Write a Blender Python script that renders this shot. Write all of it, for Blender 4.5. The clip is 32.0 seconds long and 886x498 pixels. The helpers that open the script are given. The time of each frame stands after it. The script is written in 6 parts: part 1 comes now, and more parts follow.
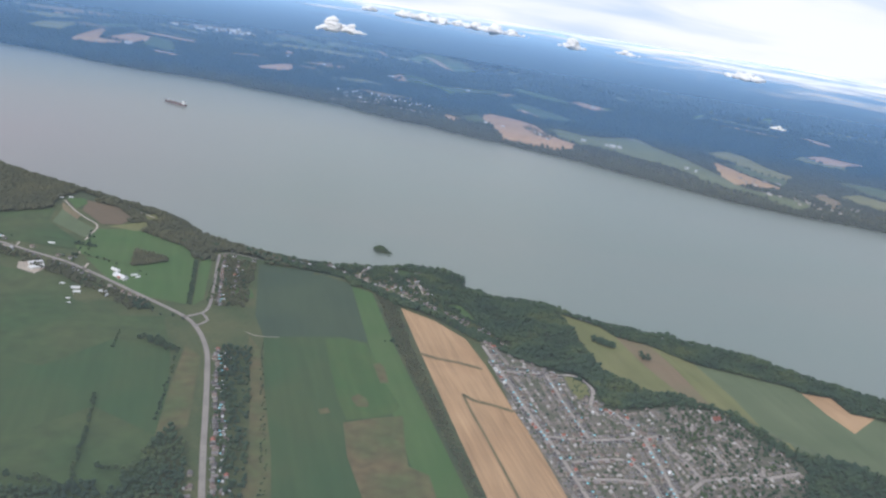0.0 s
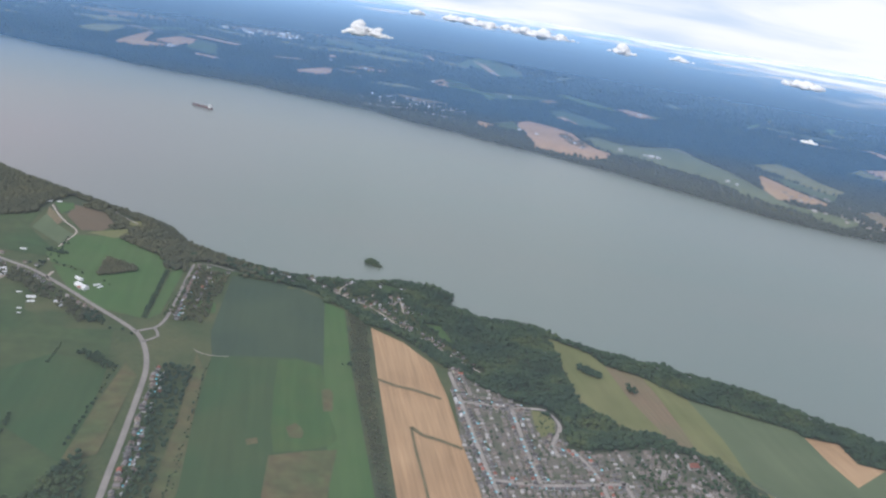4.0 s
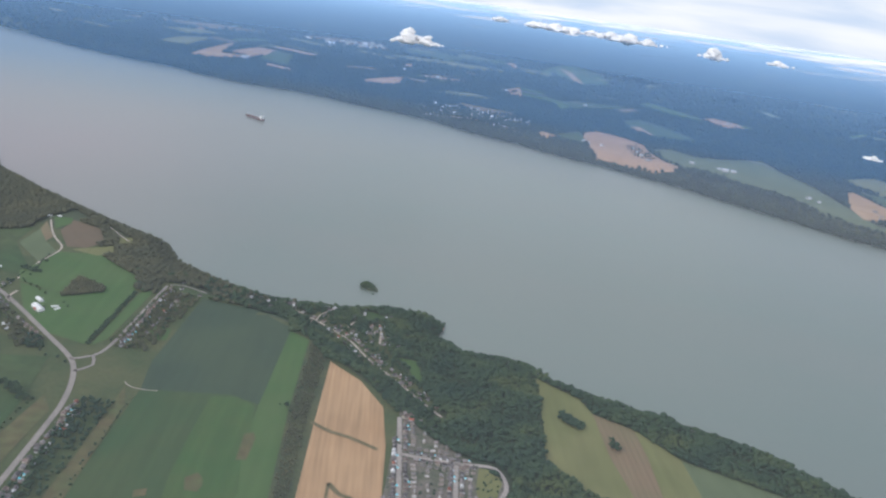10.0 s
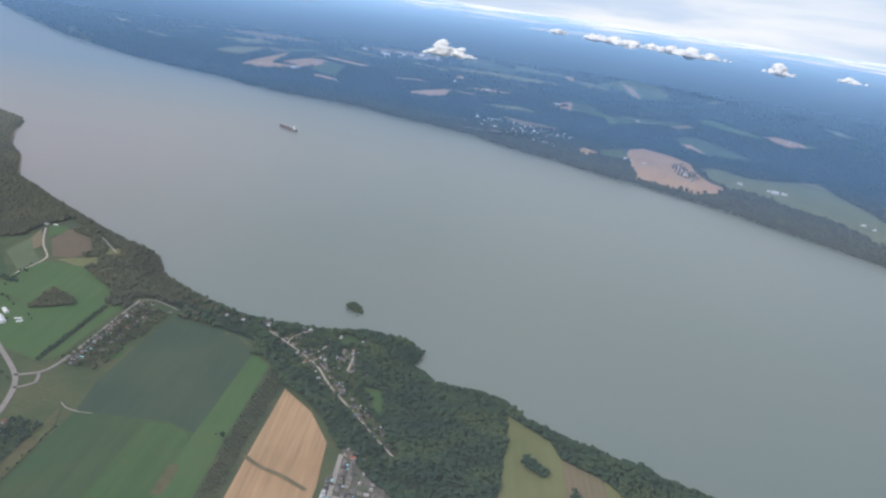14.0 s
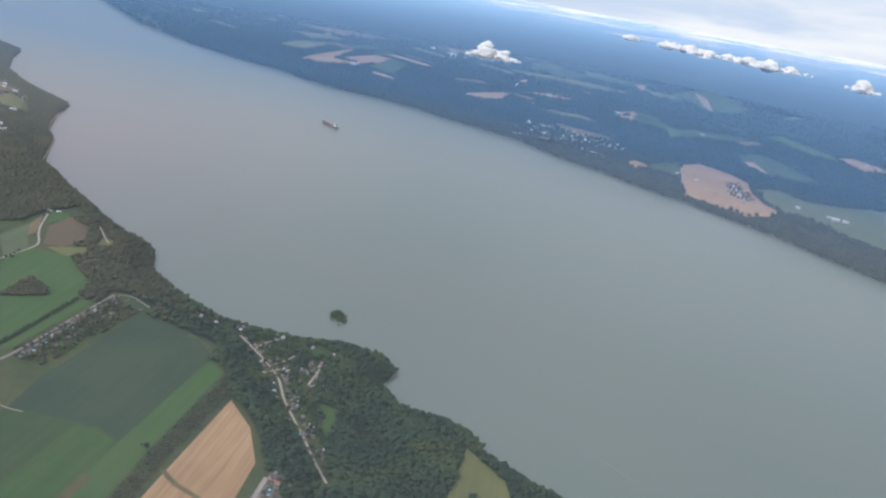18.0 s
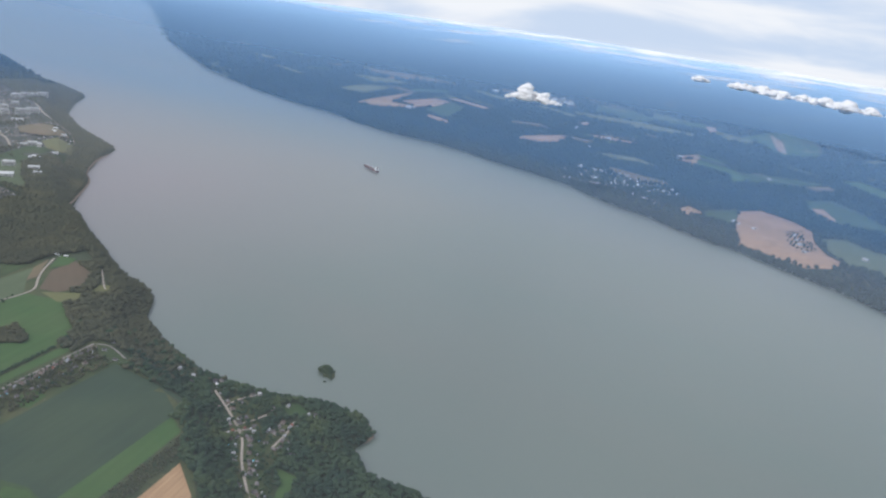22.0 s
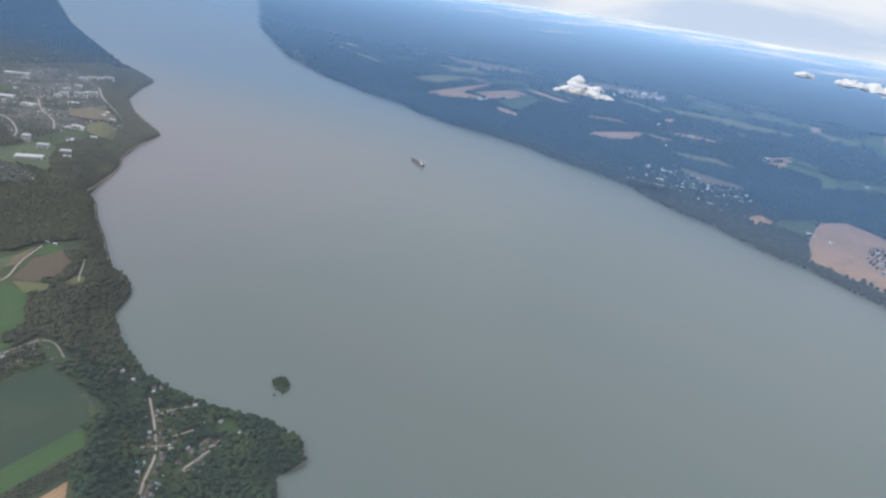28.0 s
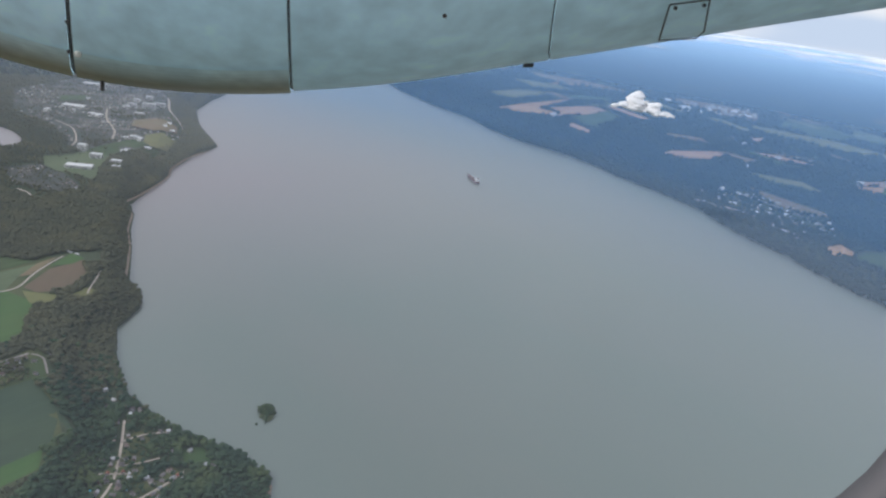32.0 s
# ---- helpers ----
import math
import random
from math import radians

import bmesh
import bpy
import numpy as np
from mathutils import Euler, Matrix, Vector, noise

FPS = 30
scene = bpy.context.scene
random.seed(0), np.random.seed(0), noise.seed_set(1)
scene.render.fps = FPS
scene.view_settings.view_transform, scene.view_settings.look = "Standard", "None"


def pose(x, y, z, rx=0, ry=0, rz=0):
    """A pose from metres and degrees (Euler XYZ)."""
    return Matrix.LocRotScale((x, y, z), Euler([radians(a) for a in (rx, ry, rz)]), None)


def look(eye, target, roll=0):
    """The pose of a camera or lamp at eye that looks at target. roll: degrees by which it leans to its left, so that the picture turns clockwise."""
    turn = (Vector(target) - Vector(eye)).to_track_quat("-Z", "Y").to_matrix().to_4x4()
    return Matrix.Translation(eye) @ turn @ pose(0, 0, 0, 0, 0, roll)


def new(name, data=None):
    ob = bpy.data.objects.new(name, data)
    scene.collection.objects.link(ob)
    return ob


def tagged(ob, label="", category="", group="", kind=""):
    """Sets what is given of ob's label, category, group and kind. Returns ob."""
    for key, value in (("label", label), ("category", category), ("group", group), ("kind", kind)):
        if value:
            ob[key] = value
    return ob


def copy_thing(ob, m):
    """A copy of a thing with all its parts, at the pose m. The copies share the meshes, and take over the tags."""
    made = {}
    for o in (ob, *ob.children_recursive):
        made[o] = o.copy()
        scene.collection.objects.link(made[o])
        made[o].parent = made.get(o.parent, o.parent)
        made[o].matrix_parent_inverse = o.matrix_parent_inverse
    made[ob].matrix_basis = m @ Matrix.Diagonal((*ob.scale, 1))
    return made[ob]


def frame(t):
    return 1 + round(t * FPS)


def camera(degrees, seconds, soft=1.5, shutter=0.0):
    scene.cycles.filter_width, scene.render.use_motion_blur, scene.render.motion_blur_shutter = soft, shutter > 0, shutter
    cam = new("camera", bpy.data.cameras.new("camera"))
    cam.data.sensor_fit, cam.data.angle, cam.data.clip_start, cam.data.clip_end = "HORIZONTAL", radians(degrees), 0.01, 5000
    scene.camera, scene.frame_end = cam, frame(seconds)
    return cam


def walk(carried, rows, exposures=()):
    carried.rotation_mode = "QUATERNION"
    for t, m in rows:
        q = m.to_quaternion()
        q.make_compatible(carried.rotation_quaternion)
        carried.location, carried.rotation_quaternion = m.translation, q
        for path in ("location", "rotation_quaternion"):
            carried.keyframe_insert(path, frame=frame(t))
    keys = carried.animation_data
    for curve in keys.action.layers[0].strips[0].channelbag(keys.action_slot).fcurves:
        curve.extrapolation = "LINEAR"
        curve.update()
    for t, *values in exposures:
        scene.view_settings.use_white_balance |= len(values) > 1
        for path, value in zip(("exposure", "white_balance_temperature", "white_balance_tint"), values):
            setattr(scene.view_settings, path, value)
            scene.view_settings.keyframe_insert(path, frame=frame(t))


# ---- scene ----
cam = camera(57.6, 32.0, soft=2.4)
PATH = [
    (0, (10.719, 4.021, 203.445), (10.732, 5.921, 202.821), 9.2),
    (0.5, (17.253, 8.545, 203.947), (17.244, 10.446, 203.329), 9.4),
    (1, (23.789, 12.829, 204.704), (23.758, 14.731, 204.086), 9.6),
    (1.5, (30.106, 17.06, 205.657), (30.053, 18.961, 205.038), 9.4),
    (2, (36.51, 21.4, 206.724), (36.436, 23.3, 206.103), 9.3),
    (2.5, (42.953, 25.778, 207.61), (42.859, 27.676, 206.986), 9.3),
    (3, (49.292, 30.187, 208.224), (49.178, 32.082, 207.595), 9.1),
    (3.5, (55.399, 34.824, 208.742), (55.268, 36.717, 208.109), 9.1),
    (5.5, (79.838, 53.522, 212.095), (79.628, 55.4, 211.438), 8.9),
    (6, (85.524, 58.38, 212.461), (85.288, 60.257, 211.811), 8.6),
    (6.5, (91.181, 63.582, 212.703), (90.919, 65.458, 212.06), 8.5),
    (7, (96.767, 69.156, 212.965), (96.48, 71.029, 212.326), 8.4),
    (7.5, (102.465, 74.379, 213.308), (102.156, 76.248, 212.668), 8.3),
    (8, (108.396, 79.499, 213.804), (108.064, 81.363, 213.159), 8.3),
    (8.5, (114.2, 84.574, 214.31), (113.847, 86.432, 213.659), 8.1),
    (9, (119.706, 89.661, 214.883), (119.33, 91.513, 214.228), 7.9),
    (9.5, (124.859, 94.947, 215.669), (124.461, 96.793, 215.011), 7.7),
    (10, (130.113, 100.38, 216.49), (129.693, 102.22, 215.83), 7.6),
    (10.5, (135.705, 105.74, 217.164), (135.262, 107.574, 216.5), 7.7),
    (11, (141.555, 111.169, 217.752), (141.088, 112.995, 217.084), 7.8),
    (11.5, (147.325, 116.798, 218.304), (146.836, 118.617, 217.632), 7.6),
    (12, (152.835, 122.611, 218.925), (152.323, 124.424, 218.255), 7.4),
    (12.5, (158.298, 128.398, 219.451), (157.763, 130.207, 218.786), 7.4),
    (13, (163.693, 134.043, 219.943), (163.136, 135.847, 219.283), 7.4),
    (13.5, (169.126, 139.563, 220.439), (168.548, 141.361, 219.782), 7.4),
    (14, (174.47, 145.165, 220.938), (173.871, 146.957, 220.281), 7.6),
    (14.5, (179.797, 151.158, 221.431), (179.176, 152.941, 220.77), 7.8),
    (15, (185.003, 157.497, 221.958), (184.361, 159.27, 221.293), 7.9),
    (15.5, (190.075, 163.71, 222.519), (189.412, 165.475, 221.851), 8.2),
    (17.5, (210.417, 188.328, 226.182), (209.663, 190.052, 225.503), 9.0),
    (18, (214.903, 194.96, 226.7), (214.124, 196.671, 226.017), 9.2),
    (18.5, (218.875, 201.713, 227.27), (218.072, 203.413, 226.587), 8.9),
    (19, (222.819, 208.627, 227.826), (221.99, 210.316, 227.148), 8.7),
    (19.5, (227.048, 215.595, 228.339), (226.19, 217.274, 227.671), 7.9),
    (20, (231.117, 222.426, 228.818), (230.232, 224.097, 228.167), 7.7),
    (20.5, (234.991, 229.126, 229.223), (234.076, 230.786, 228.585), 8.1),
    (21, (238.924, 235.977, 229.703), (237.984, 237.626, 229.071), 8.2),
    (21.5, (242.763, 242.945, 230.16), (241.8, 244.581, 229.532), 7.9),
    (22, (246.472, 250.145, 230.557), (245.486, 251.773, 229.94), 7.9),
    (22.5, (249.855, 257.617, 230.9), (248.852, 259.236, 230.287), 7.9),
    (23, (253.085, 264.71, 231.165), (252.073, 266.319, 230.544), 8.2),
    (23.5, (256.23, 271.954, 231.408), (255.21, 273.55, 230.765), 8.4),
    (24, (259.212, 279.22, 231.616), (258.182, 280.8, 230.951), 8.7),
    (24.5, (261.994, 286.532, 231.867), (260.946, 288.095, 231.189), 8.4),
    (25, (264.617, 293.954, 232.107), (263.548, 295.502, 231.43), 8.0),
    (25.5, (267.311, 301.66, 232.295), (266.218, 303.195, 231.624), 7.6),
    (27.5, (277.68, 331.63, 234.084), (276.507, 333.104, 233.412), 8.0),
    (28, (279.915, 339.139, 234.39), (278.722, 340.596, 233.718), 7.9),
    (28.5, (281.979, 346.709, 234.693), (280.764, 348.15, 234.025), 7.7),
    (29, (283.871, 354.258, 234.957), (282.634, 355.682, 234.293), 7.6),
    (29.5, (285.684, 361.922, 235.192), (284.429, 363.331, 234.528), 7.8),
    (30, (287.485, 369.801, 235.361), (286.211, 371.191, 234.692), 8.0),
    (30.5, (289.279, 377.71, 235.522), (287.988, 379.079, 234.846), 8.3),
    (31, (290.807, 385.533, 235.625), (289.492, 386.877, 234.942), 8.3),
    (31.5, (292.265, 393.235, 235.707), (290.922, 394.552, 235.026), 7.8),
    (32, (293.764, 400.904, 235.811), (292.391, 402.195, 235.141), 7.3),
]
walk(cam, [(t, look(eye, target, roll)) for t, eye, target, roll in PATH], ((0, 0.37, 6250, 10), (15, 0.28, 6250, 10), (32, 0.18, 6250, 10)))

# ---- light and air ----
# opacity of the painted haze sheet, near and far
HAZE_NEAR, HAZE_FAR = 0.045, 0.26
SUN_HEIGHT, SUN_WAY = 42.0, 215.0
world = bpy.data.worlds.new("world")
scene.world = world
world.use_nodes = True


def link(tree, a, i, b, j):
    tree.links.new(a.outputs[i], b.inputs[j])


def make_sky():
    tree = world.node_tree
    tree.nodes.clear()
    add = tree.nodes.new
    sky, out = add("ShaderNodeTexSky"), add("ShaderNodeOutputWorld")
    sky.sky_type, sky.sun_disc = "NISHITA", False
    sky.sun_elevation, sky.sun_rotation = radians(SUN_HEIGHT), radians(SUN_WAY)
    sky.air_density, sky.dust_density = 1.0, 2.0
    clear = add("ShaderNodeBackground")
    clear.inputs[1].default_value = 0.1
    link(tree, sky, 0, clear, 0)
    # broken cloud cover, drawn out into level streaks, thinner and greyer towards the horizon
    way, split, lay = add("ShaderNodeTexCoord"), add("ShaderNodeSeparateXYZ"), add("ShaderNodeMapping")
    link(tree, way, "Generated", split, 0)
    lay.inputs["Scale"].default_value = (2.6, 2.6, 17.0)
    link(tree, way, "Generated", lay, 0)
    puff, ramp = add("ShaderNodeTexNoise"), add("ShaderNodeMapRange")
    puff.inputs["Scale"].default_value, puff.inputs["Detail"].default_value, puff.inputs["Distortion"].default_value = 1.3, 7.0, 0.4
    link(tree, lay, 0, puff, "Vector")
    ramp.interpolation_type = "SMOOTHSTEP"
    ramp.inputs[1].default_value, ramp.inputs[2].default_value = 0.36, 0.62
    ramp.inputs[3].default_value, ramp.inputs[4].default_value = 0.12, 1.0
    link(tree, puff, 0, ramp, 0)
    veil, mist, bright = add("ShaderNodeMix"), add("ShaderNodeMapRange"), add("ShaderNodeMapRange")
    veil.data_type = "RGBA"
    veil.inputs[6].default_value, veil.inputs[7].default_value = (0.6, 0.72, 0.9, 1), (0.97, 0.98, 1.0, 1)
    link(tree, ramp, 0, veil, 0)
    bright.inputs[1].default_value, bright.inputs[2].default_value = 0.07, 0.17
    bright.inputs[3].default_value, bright.inputs[4].default_value = 0.8, 1.04
    link(tree, split, 2, bright, 0)
    cloud, mix = add("ShaderNodeBackground"), add("ShaderNodeMixShader")
    link(tree, veil, 2, cloud, 0)
    link(tree, bright, 0, cloud, 1)
    mist.inputs[1].default_value, mist.inputs[2].default_value = 0.06, 0.6
    mist.inputs[3].default_value, mist.inputs[4].default_value = 1.0, 0.3
    link(tree, split, 2, mist, 0)
    cover = add("ShaderNodeMath")
    cover.operation = "MAXIMUM"
    link(tree, ramp, 0, cover, 0)
    link(tree, mist, 0, cover, 1)
    link(tree, cover, 0, mix, 0)
    link(tree, clear, 0, mix, 1)
    link(tree, cloud, 0, mix, 2)
    link(tree, mix, 0, out, 0)


make_sky()
lamp = bpy.data.lights.new("sun", "SUN")
lamp.energy, lamp.angle, lamp.color = 1.6, radians(9), (1.0, 0.95, 0.87)
sun = new("sun", lamp)
sun.matrix_world = pose(0, 0, 900, 90 - SUN_HEIGHT, 0, 180 - SUN_WAY)

# ---- materials ----


def material(name, a, b, grain=1.0, patch=0.05, rough=0.9, metal=0.0, rows=0.0, angle=0.0, row_depth=0.05, contrast=0.16, bump=0.0, vary=0.0, spec=0.3):
    """Two colours mixed by broad patches and fine grain; rows: spacing in metres of drilled rows that run at angle degrees."""
    m = bpy.data.materials.new(name)
    m.use_nodes = True
    tree = m.node_tree
    add, base = tree.nodes.new, tree.nodes["Principled BSDF"]
    where = add("ShaderNodeNewGeometry")
    broad, fine, mix, tone = add("ShaderNodeTexNoise"), add("ShaderNodeTexNoise"), add("ShaderNodeMix"), add("ShaderNodeMix")
    for n, s, d in ((broad, patch, 4.0), (fine, grain, 3.0)):
        link(tree, where, "Position", n, "Vector")
        n.inputs["Scale"].default_value, n.inputs["Detail"].default_value = s, d
    contrast = contrast * 0.55 if rows else contrast
    stretch = add("ShaderNodeMapRange")
    stretch.inputs[1].default_value, stretch.inputs[2].default_value = 0.33, 0.67
    link(tree, broad, 0, stretch, 0)
    mix.data_type = tone.data_type = "RGBA"
    mix.inputs[6].default_value, mix.inputs[7].default_value = (*a, 1), (*b, 1)
    link(tree, stretch, 0, mix, 0)
    level = add("ShaderNodeMapRange")
    level.inputs[1].default_value, level.inputs[2].default_value = 0.25, 0.75
    level.inputs[3].default_value, level.inputs[4].default_value = 1 - contrast, 1 + contrast
    link(tree, fine, 0, level, 0)
    value = level
    if rows:
        turn, wave, dim, times = add("ShaderNodeMapping"), add("ShaderNodeTexWave"), add("ShaderNodeMapRange"), add("ShaderNodeMath")
        turn.inputs["Rotation"].default_value = (0, 0, -radians(angle))
        link(tree, where, "Position", turn, 0)
        link(tree, turn, 0, wave, 0)
        drawn = add("ShaderNodeMapping")
        drawn.inputs["Scale"].default_value = (1.0, 0.09, 1.0)
        link(tree, turn, 0, drawn, 0)
        link(tree, drawn, 0, fine, "Vector")
        wave.inputs["Scale"].default_value = 0.314 / rows
        wave.inputs["Distortion"].default_value, wave.inputs["Detail Scale"].default_value = 0.5, 0.05
        dim.inputs[3].default_value, dim.inputs[4].default_value = 1 - row_depth, 1 + row_depth
        link(tree, wave, "Fac", dim, 0)
        times.operation = "MULTIPLY"
        link(tree, dim, 0, times, 0)
        link(tree, level, 0, times, 1)
        value = times
    if vary:
        info, spread, again = add("ShaderNodeObjectInfo"), add("ShaderNodeMapRange"), add("ShaderNodeMath")
        spread.inputs[3].default_value, spread.inputs[4].default_value = 1 - vary, 1 + vary
        link(tree, info, "Random", spread, 0)
        again.operation = "MULTIPLY"
        link(tree, spread, 0, again, 0)
        link(tree, value, 0, again, 1)
        value = again
    tone.blend_type = "MULTIPLY"
    tone.inputs[0].default_value = 1
    link(tree, mix, 2, tone, 6)
    link(tree, value, 0, tone, 7)
    link(tree, tone, 2, base, "Base Color")
    base.inputs["Roughness"].default_value, base.inputs["Metallic"].default_value = rough, metal
    base.inputs["Specular IOR Level"].default_value = spec
    if bump:
        relief = add("ShaderNodeBump")
        relief.inputs["Strength"].default_value, relief.inputs["Distance"].default_value = 0.6, bump
        link(tree, fine, 0, relief, "Height")
        link(tree, relief, 0, base, "Normal")
    return m


def leaves(name, a, b, c):
    """Foliage: the colour changes from crown to crown and with broad stands of one kind."""
    m = bpy.data.materials.new(name)
    m.use_nodes = True
    tree = m.node_tree
    add, base = tree.nodes.new, tree.nodes["Principled BSDF"]
    where, ramp, stand, sum_, fine, tone = (add(k) for k in ("ShaderNodeNewGeometry", "ShaderNodeValToRGB", "ShaderNodeTexNoise", "ShaderNodeMath", "ShaderNodeTexNoise", "ShaderNodeMix"))
    half = add("ShaderNodeMath")
    half.operation, half.inputs[1].default_value = "MULTIPLY", 0.11
    link(tree, where, "Random Per Island", half, 0)
    link(tree, where, "Position", stand, "Vector")
    stand.inputs["Scale"].default_value, stand.inputs["Detail"].default_value = 0.045, 3.0
    sum_.operation = "ADD"
    link(tree, half, 0, sum_, 0)
    down = add("ShaderNodeMapRange")
    down.inputs[1].default_value, down.inputs[2].default_value, down.inputs[4].default_value = 0.34, 0.7, 0.78
    link(tree, stand, 0, down, 0)
    link(tree, down, 0, sum_, 1)
    ramp.color_ramp.elements[0].color, ramp.color_ramp.elements[1].color = (*a, 1), (*c, 1)
    ramp.color_ramp.elements.new(0.5).color = (*b, 1)
    link(tree, sum_, 0, ramp, 0)
    link(tree, where, "Position", fine, "Vector")
    fine.inputs["Scale"].default_value = 2.2
    level = add("ShaderNodeMapRange")
    level.inputs[1].default_value, level.inputs[2].default_value, level.inputs[3].default_value, level.inputs[4].default_value = 0.3, 0.7, 0.92, 1.08
    link(tree, fine, 0, level, 0)
    tone.data_type, tone.blend_type = "RGBA", "MULTIPLY"
    tone.inputs[0].default_value = 1
    link(tree, ramp, 0, tone, 6)
    link(tree, level, 0, tone, 7)
    link(tree, tone, 2, base, "Base Color")
    base.inputs["Roughness"].default_value, base.inputs["Specular IOR Level"].default_value = 0.9, 0.15
    relief = add("ShaderNodeBump")
    relief.inputs["Strength"].default_value, relief.inputs["Distance"].default_value = 0.15, 0.3
    link(tree, fine, 0, relief, "Height")
    link(tree, relief, 0, base, "Normal")
    # thin leaves let part of the light through
    thin, both, out = add("ShaderNodeBsdfTranslucent"), add("ShaderNodeMixShader"), tree.nodes["Material Output"]
    link(tree, tone, 2, thin, 0)
    both.inputs[0].default_value = 0.33
    link(tree, base, 0, both, 1)
    link(tree, thin, 0, both, 2)
    link(tree, both, 0, out, 0)
    return m


def river_material():
    m = bpy.data.materials.new("river_water")
    m.use_nodes = True
    tree = m.node_tree
    add, base = tree.nodes.new, tree.nodes["Principled BSDF"]
    where, silt, mix = add("ShaderNodeNewGeometry"), add("ShaderNodeTexNoise"), add("ShaderNodeMix")
    flow = add("ShaderNodeMapping")
    flow.inputs["Rotation"].default_value, flow.inputs["Scale"].default_value = (0, 0, radians(22)), (0.35, 1.0, 1.0)
    link(tree, where, "Position", flow, 0)
    link(tree, flow, 0, silt, "Vector")
    silt.inputs["Scale"].default_value, silt.inputs["Detail"].default_value = 0.006, 6.0
    mix.data_type = "RGBA"
    mix.inputs[6].default_value, mix.inputs[7].default_value = (0.064, 0.101, 0.078, 1), (0.088, 0.106, 0.086, 1)
    spread = add("ShaderNodeMapRange")
    spread.inputs[1].default_value, spread.inputs[2].default_value = 0.3, 0.7
    link(tree, silt, 0, spread, 0)
    link(tree, spread, 0, mix, 0)
    # brown silt drifts along the upstream bank
    split, west, north, both, plume = add("ShaderNodeSeparateXYZ"), add("ShaderNodeMapRange"), add("ShaderNodeMapRange"), add("ShaderNodeMath"), add("ShaderNodeMix")
    link(tree, where, "Position", split, 0)
    west.inputs[1].default_value, west.inputs[2].default_value = -130.0, -430.0
    north.inputs[1].default_value, north.inputs[2].default_value = 1200.0, 800.0
    link(tree, split, 0, west, 0)
    link(tree, split, 1, north, 0)
    both.operation = "MULTIPLY"
    link(tree, west, 0, both, 0)
    link(tree, north, 0, both, 1)
    plume.data_type = "RGBA"
    plume.inputs[7].default_value = (0.15, 0.119, 0.113, 1)
    link(tree, both, 0, plume, 0)
    link(tree, mix, 2, plume, 6)
    link(tree, plume, 2, base, "Base Color")
    base.inputs["Roughness"].default_value, base.inputs["IOR"].default_value = 0.33, 1.95
    ripple, relief = add("ShaderNodeTexNoise"), add("ShaderNodeBump")
    ripple.inputs["Scale"].default_value, ripple.inputs["Detail"].default_value = 0.6, 4.0
    link(tree, where, "Position", ripple, "Vector")
    relief.inputs["Strength"].default_value, relief.inputs["Distance"].default_value = 0.14, 0.3
    link(tree, ripple, 0, relief, "Height")
    link(tree, relief, 0, base, "Normal")
    return m


def haze_material():
    """Painted haze for a flat sheet: almost clear near by, denser and bluer with the distance over the far plain."""
    m = bpy.data.materials.new("painted_haze")
    m.use_nodes = True
    tree = m.node_tree
    tree.nodes.clear()
    add = tree.nodes.new
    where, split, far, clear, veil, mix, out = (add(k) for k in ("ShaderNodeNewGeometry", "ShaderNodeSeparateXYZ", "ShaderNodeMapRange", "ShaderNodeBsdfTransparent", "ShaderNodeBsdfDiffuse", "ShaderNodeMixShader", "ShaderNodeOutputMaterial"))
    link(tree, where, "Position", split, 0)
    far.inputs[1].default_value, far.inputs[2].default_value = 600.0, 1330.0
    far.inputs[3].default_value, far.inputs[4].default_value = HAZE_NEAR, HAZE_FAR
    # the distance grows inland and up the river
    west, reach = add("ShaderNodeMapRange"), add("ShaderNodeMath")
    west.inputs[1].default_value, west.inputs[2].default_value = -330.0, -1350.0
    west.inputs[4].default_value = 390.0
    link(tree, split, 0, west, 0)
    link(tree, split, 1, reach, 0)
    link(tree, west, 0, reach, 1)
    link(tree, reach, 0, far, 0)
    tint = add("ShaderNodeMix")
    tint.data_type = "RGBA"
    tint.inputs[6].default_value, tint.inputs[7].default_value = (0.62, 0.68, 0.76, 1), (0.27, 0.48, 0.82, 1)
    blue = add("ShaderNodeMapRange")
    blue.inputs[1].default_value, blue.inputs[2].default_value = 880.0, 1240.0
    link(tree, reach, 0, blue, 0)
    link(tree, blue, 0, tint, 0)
    # towards the horizon the painted haze grows thicker and paler
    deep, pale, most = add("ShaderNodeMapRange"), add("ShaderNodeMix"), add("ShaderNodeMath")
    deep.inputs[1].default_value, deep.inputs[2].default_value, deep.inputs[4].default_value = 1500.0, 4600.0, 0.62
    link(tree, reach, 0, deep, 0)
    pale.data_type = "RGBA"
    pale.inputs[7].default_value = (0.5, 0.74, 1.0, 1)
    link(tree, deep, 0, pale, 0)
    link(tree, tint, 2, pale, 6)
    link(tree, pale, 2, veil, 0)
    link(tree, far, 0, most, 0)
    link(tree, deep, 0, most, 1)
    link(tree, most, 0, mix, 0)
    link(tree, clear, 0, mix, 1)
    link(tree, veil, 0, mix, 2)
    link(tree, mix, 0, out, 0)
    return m


